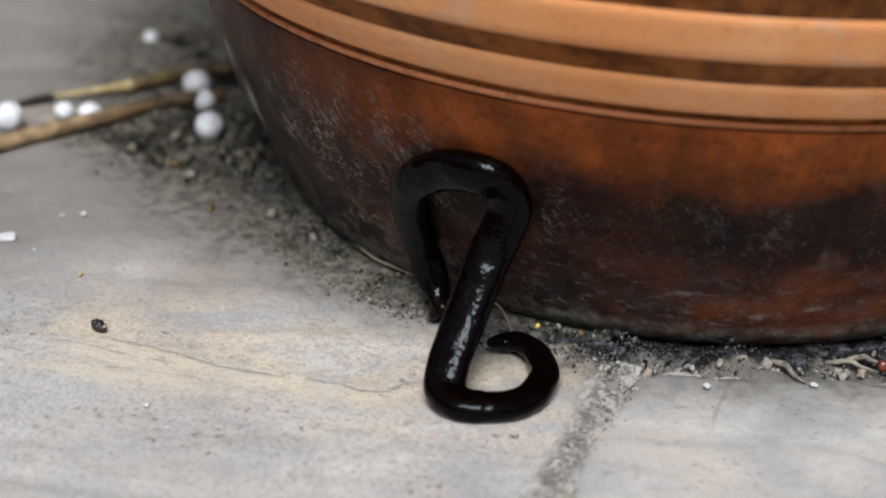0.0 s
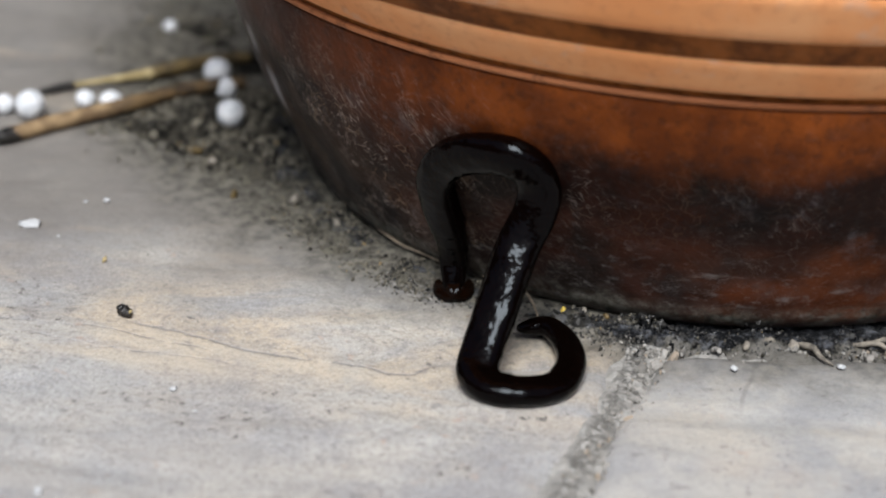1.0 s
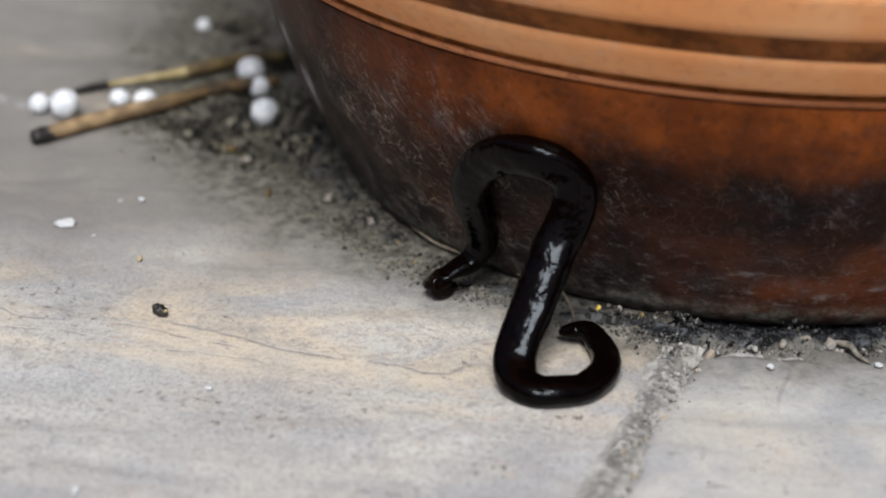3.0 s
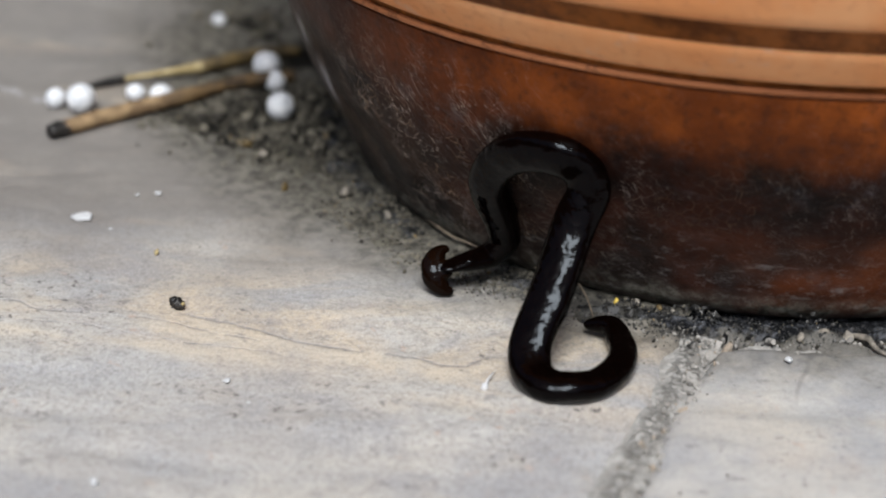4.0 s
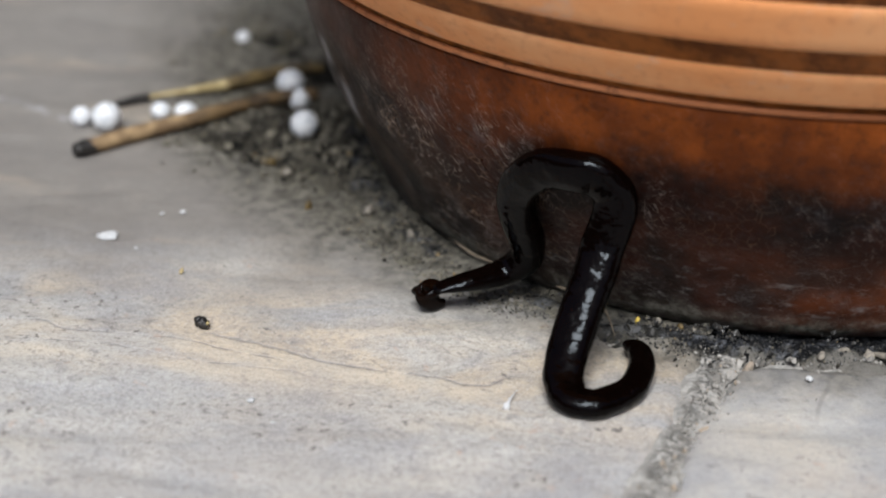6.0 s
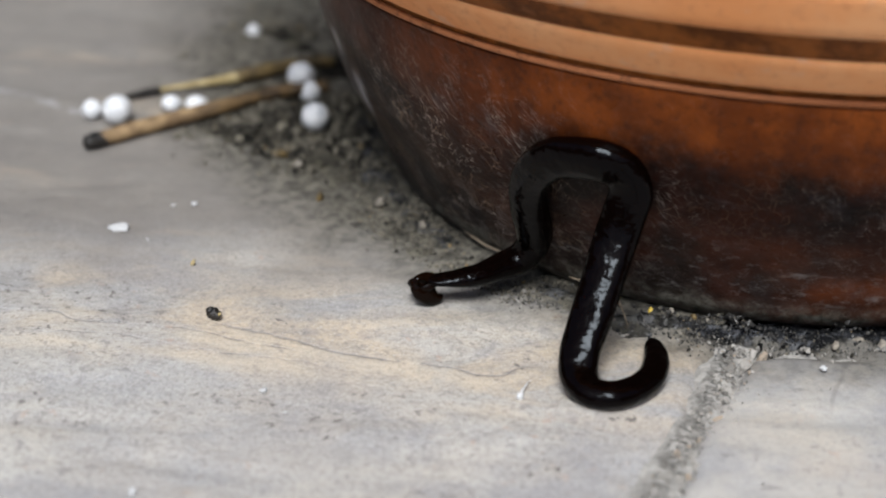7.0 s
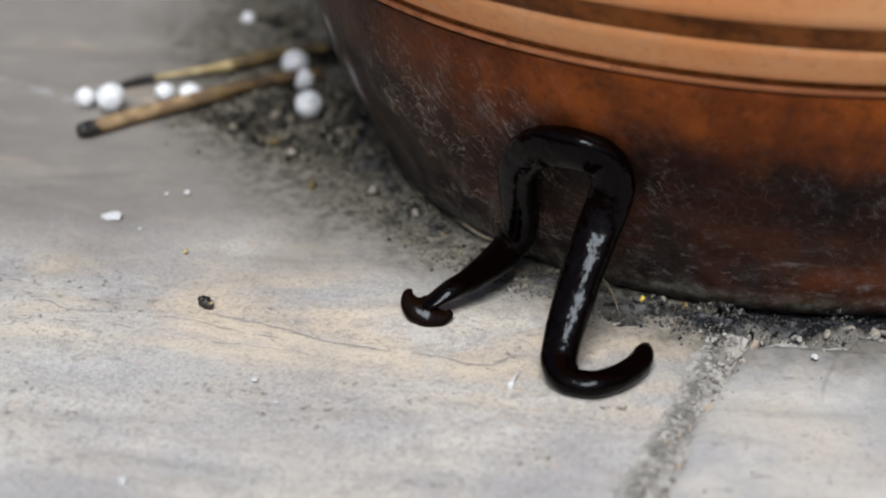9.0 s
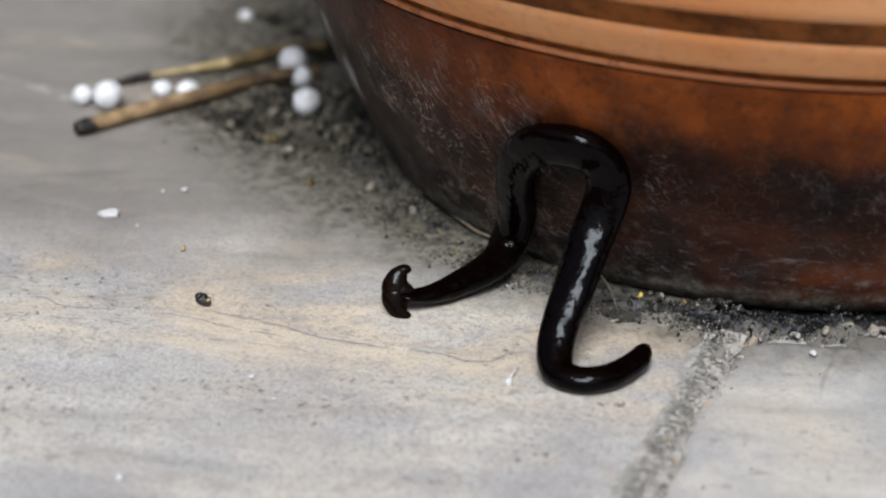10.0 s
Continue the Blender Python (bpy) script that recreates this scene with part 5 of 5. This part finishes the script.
    posture(7, (-25.2, -74.5, 1.9), (-24.9, -77.7, 1.9), (-25.1, -80.9, 1.9), (-26.0, -84.0, 1.8), (-27.9, -86.6, 1.7), (-30.6, -88.4, 1.7), (-33.6, -87.8, 1.7), (-35.1, -85.1, 2.4), (-35.1, -82.6, 4.4), (-34.3, -80.4, 6.6), (-33.4, -78.3, 8.9), (-32.5, -76.4, 11.4), (-31.7, -74.6, 13.9), (-30.8, -73.1, 16.6), (-29.9, -72.1, 19.6), (-29.2, -71.8, 22.7), (-30.5, -71.9, 25.6), (-33.3, -71.9, 26.9), (-36.2, -70.4, 26.6), (-38.8, -68.7, 25.8), (-40.8, -66.9, 24.0), (-42.0, -65.1, 21.6), (-42.5, -63.4, 18.9), (-42.4, -61.9, 16.0), (-42.0, -60.4, 13.2), (-41.5, -58.7, 10.5), (-41.6, -57.1, 7.7), (-43.3, -56.7, 5.2), (-46.0, -58.2, 4.5), (-48.5, -60.2, 4.2), (-51.4, -61.6, 4.1), (-54.6, -62.2, 4.0))
    head_pose(7, (-56.7, -62.5, 3.6), (-0.907, -0.389, -0.161), (0.020, -0.422, 0.906), 50)
    posture(7.5, (-25.0, -75.9, 1.9), (-25.0, -79.1, 1.8), (-25.3, -82.3, 1.8), (-26.2, -85.4, 1.8), (-28.1, -87.9, 1.7), (-31.0, -89.2, 1.7), (-33.9, -88.0, 1.8), (-35.3, -85.3, 2.4), (-35.3, -82.8, 4.5), (-34.5, -80.6, 6.6), (-33.8, -78.5, 8.9), (-33.0, -76.5, 11.3), (-32.1, -74.6, 13.8), (-31.0, -73.1, 16.4), (-29.9, -72.1, 19.3), (-29.4, -71.6, 22.4), (-30.8, -71.6, 25.2), (-33.6, -71.7, 26.6), (-36.5, -70.3, 26.6), (-39.0, -68.5, 25.8), (-41.0, -66.7, 24.0), (-42.2, -65.0, 21.6), (-42.5, -63.3, 18.8), (-42.3, -61.8, 16.0), (-41.9, -60.3, 13.2), (-41.6, -58.6, 10.5), (-41.8, -57.0, 7.7), (-43.2, -56.5, 4.9), (-45.7, -58.0, 3.8), (-48.4, -59.9, 3.5), (-51.2, -61.3, 3.1), (-54.3, -62.1, 2.5))
    head_pose(7.5, (-56.4, -62.6, 1.5), (-0.500, -0.690, -0.520), (0.031, -0.631, 0.775), 18)
    posture(8, (-25.6, -77.9, 1.9), (-25.8, -81.1, 1.8), (-26.6, -84.2, 1.8), (-28.2, -86.9, 1.8), (-30.8, -88.8, 1.7), (-33.8, -89.2, 1.7), (-35.8, -86.8, 1.9), (-36.2, -84.0, 3.4), (-35.6, -81.6, 5.4), (-34.8, -79.5, 7.6), (-34.1, -77.4, 10.0), (-33.3, -75.4, 12.3), (-32.3, -73.6, 14.7), (-31.3, -72.2, 17.4), (-30.5, -71.3, 20.4), (-30.8, -70.9, 23.5), (-33.0, -71.1, 25.7), (-36.0, -70.4, 26.2), (-38.7, -68.8, 25.8), (-41.0, -67.0, 24.6), (-42.3, -65.2, 22.3), (-42.7, -63.6, 19.6), (-42.5, -62.2, 16.7), (-42.2, -60.7, 13.9), (-41.8, -59.0, 11.2), (-41.9, -57.3, 8.6), (-43.0, -56.2, 5.8), (-45.1, -57.8, 4.3), (-46.9, -60.4, 4.1), (-48.9, -62.9, 4.1), (-51.2, -65.1, 3.8), (-53.8, -66.5, 2.8))
    head_pose(8, (-54.9, -67.2, 1.5), (-0.457, -0.698, -0.550), (0.031, -0.630, 0.776), 6)
    posture(8.5, (-25.6, -78.4, 1.9), (-26.0, -81.6, 1.8), (-26.9, -84.7, 1.8), (-28.8, -87.3, 1.8), (-31.4, -89.0, 1.7), (-34.5, -89.0, 1.6), (-36.0, -86.2, 2.1), (-36.3, -83.5, 3.7), (-35.7, -81.1, 5.8), (-34.9, -79.0, 8.0), (-34.2, -77.0, 10.4), (-33.2, -74.9, 12.7), (-32.2, -73.2, 15.2), (-31.1, -71.9, 17.9), (-30.4, -71.2, 20.9), (-31.1, -70.9, 24.0), (-33.6, -71.1, 26.0), (-36.5, -70.1, 26.1), (-39.1, -68.4, 25.3), (-41.2, -66.5, 23.8), (-42.4, -64.7, 21.4), (-42.7, -63.1, 18.7), (-42.6, -61.5, 15.9), (-42.4, -59.8, 13.1), (-42.3, -58.1, 10.4), (-42.5, -56.6, 7.6), (-43.9, -56.5, 4.9), (-45.8, -59.0, 4.3), (-47.6, -61.7, 4.1), (-49.4, -64.3, 4.1), (-51.6, -66.6, 3.7), (-54.2, -68.2, 2.8))
    head_pose(8.5, (-54.9, -68.9, 1.5), (-0.457, -0.698, -0.550), (0.031, -0.629, 0.777), 6)
    posture(9, (-25.2, -78.9, 1.9), (-25.9, -82.0, 1.8), (-27.3, -84.8, 1.8), (-29.5, -87.2, 1.8), (-32.2, -88.6, 1.7), (-35.2, -87.8, 1.7), (-36.5, -85.0, 2.5), (-36.2, -82.5, 4.4), (-35.5, -80.3, 6.6), (-34.7, -78.3, 8.9), (-33.9, -76.3, 11.3), (-32.9, -74.4, 13.7), (-31.9, -72.8, 16.3), (-30.8, -71.7, 19.1), (-30.3, -71.2, 22.1), (-31.6, -71.1, 25.0), (-34.4, -71.1, 26.3), (-37.3, -69.8, 26.3), (-39.8, -68.0, 25.4), (-41.6, -66.1, 23.6), (-42.6, -64.4, 21.1), (-42.8, -62.9, 18.3), (-42.7, -61.4, 15.5), (-42.4, -59.6, 12.8), (-42.3, -57.9, 10.1), (-42.7, -56.6, 7.2), (-44.1, -57.5, 4.9), (-45.7, -60.3, 4.4), (-47.4, -63.0, 4.1), (-49.1, -65.7, 4.0), (-51.3, -68.0, 3.8), (-53.8, -69.6, 2.7))
    head_pose(9, (-54.9, -70.2, 1.5), (-0.440, -0.670, -0.597), (0.033, -0.675, 0.737), 3)
    posture(9.5, (-25.2, -80.0, 1.9), (-26.1, -83.0, 1.8), (-27.9, -85.7, 1.9), (-30.2, -87.9, 1.8), (-33.3, -88.7, 1.7), (-35.9, -87.1, 1.8), (-36.7, -84.3, 3.0), (-36.3, -81.9, 5.1), (-35.5, -79.7, 7.3), (-34.6, -77.6, 9.6), (-33.7, -75.5, 11.8), (-32.7, -73.6, 14.2), (-31.6, -72.2, 16.9), (-30.5, -71.3, 19.8), (-30.7, -71.0, 23.0), (-32.4, -71.0, 25.6), (-35.3, -70.7, 26.3), (-38.1, -69.2, 25.8), (-40.4, -67.3, 24.7), (-42.0, -65.4, 22.6), (-42.8, -63.7, 20.0), (-42.9, -62.2, 17.2), (-42.8, -60.6, 14.4), (-42.5, -58.9, 11.7), (-42.5, -57.2, 8.9), (-43.1, -56.4, 6.0), (-44.6, -58.4, 4.2), (-46.1, -61.2, 3.9), (-47.8, -63.9, 4.1), (-49.8, -66.4, 4.0), (-52.4, -68.3, 3.6), (-55.5, -69.1, 3.5))
    head_pose(9.5, (-57.2, -69.4, 3.0), (-0.941, -0.233, -0.244), (0.038, -0.791, 0.610), 3)
    posture(10, (-25.1, -80.1, 1.9), (-26.2, -83.2, 1.9), (-28.2, -85.9, 1.8), (-30.7, -88.0, 1.8), (-33.9, -88.5, 1.7), (-36.4, -86.6, 1.9), (-36.8, -83.9, 3.6), (-36.2, -81.5, 5.8), (-35.2, -79.3, 8.0), (-34.2, -77.1, 10.3), (-33.3, -75.0, 12.7), (-32.2, -73.2, 15.3), (-31.1, -71.8, 18.1), (-30.5, -71.0, 21.2), (-31.7, -70.7, 24.2), (-34.4, -70.8, 25.9), (-37.4, -69.6, 25.9), (-39.9, -67.7, 24.9), (-41.7, -65.7, 22.9), (-42.6, -64.0, 20.3), (-42.8, -62.4, 17.4), (-42.7, -60.8, 14.5), (-42.4, -58.8, 11.8), (-42.5, -57.1, 9.0), (-43.2, -55.8, 6.1), (-44.2, -57.8, 4.3), (-45.7, -59.7, 3.1), (-47.7, -61.7, 2.5), (-49.8, -63.6, 2.2), (-51.9, -65.6, 2.0), (-54.0, -67.4, 2.1), (-56.4, -69.0, 2.6))
    head_pose(10, (-58.3, -68.9, 3.0), (-0.998, -0.056, -0.013), (0.041, -0.851, 0.524), 0)
    times = sorted(POSTURES)
    rows = [[] for _ in SEGMENTS]
    for t in times:
        # the neck is drawn in at first and stretches as the head reaches out
        drawn = float(np.interp(t, [0, 1, 2.5, 5, 7], [0.35, 0.4, 0.6, 0.85, 1.0]))
        count = len(SEGMENTS) + 2
        share = np.interp(np.linspace(0, 1, count), [0, 0.78, 0.92, 1], [1, 1, drawn, drawn])
        along = np.concatenate([[0], np.cumsum(share[1:])]) / share[1:].sum()
        fine = smoothed(POSTURES[t], 1500)
        spots = np.stack([np.interp(along, np.linspace(0, 1, 1500), fine[:, k]) for k in range(3)], 1)
        for i in range(len(SEGMENTS)):
            p = spots[i + 1]
            lo, hi = max(i - 1, 0), min(i + 3, len(spots) - 1)
            rows[i].append((t, framed(p, spots[hi] - spots[lo], away(p))))
    for ob, keys in zip(SEGMENTS, rows):
        walk(ob, keys)
    walk(HEAD_PART, [(t, framed(*HEADS[t][:3])) for t in times])
    for sign, lobe in zip((1, -1), LOBES):
        walk(lobe, [(t, pose(0, 0, 0, -sign * HEADS[t][3], 0, 0.35 * sign * HEADS[t][3])) for t in times])
    # a gust lifts the light seed off the pot's rim and it settles on the flagstone
    walk(FLUFF, [(0, pose(-0.0420, -0.0875, 0.1165, 0, 0, 60)), (2.85, pose(-0.0420, -0.0875, 0.1165, 0, 0, 60)), (3.05, pose(-0.0550, -0.1080, 0.110, 20, 0, 45)),
                 (3.35, pose(-0.0480, -0.0960, 0.030, 10, 0, 15)), (3.6, pose(-0.0426, -0.0876, 0.0005)), (3.75, pose(-0.0426, -0.0876, 0.0005)), (10, pose(-0.0426, -0.0876, 0.0005))])


motions()
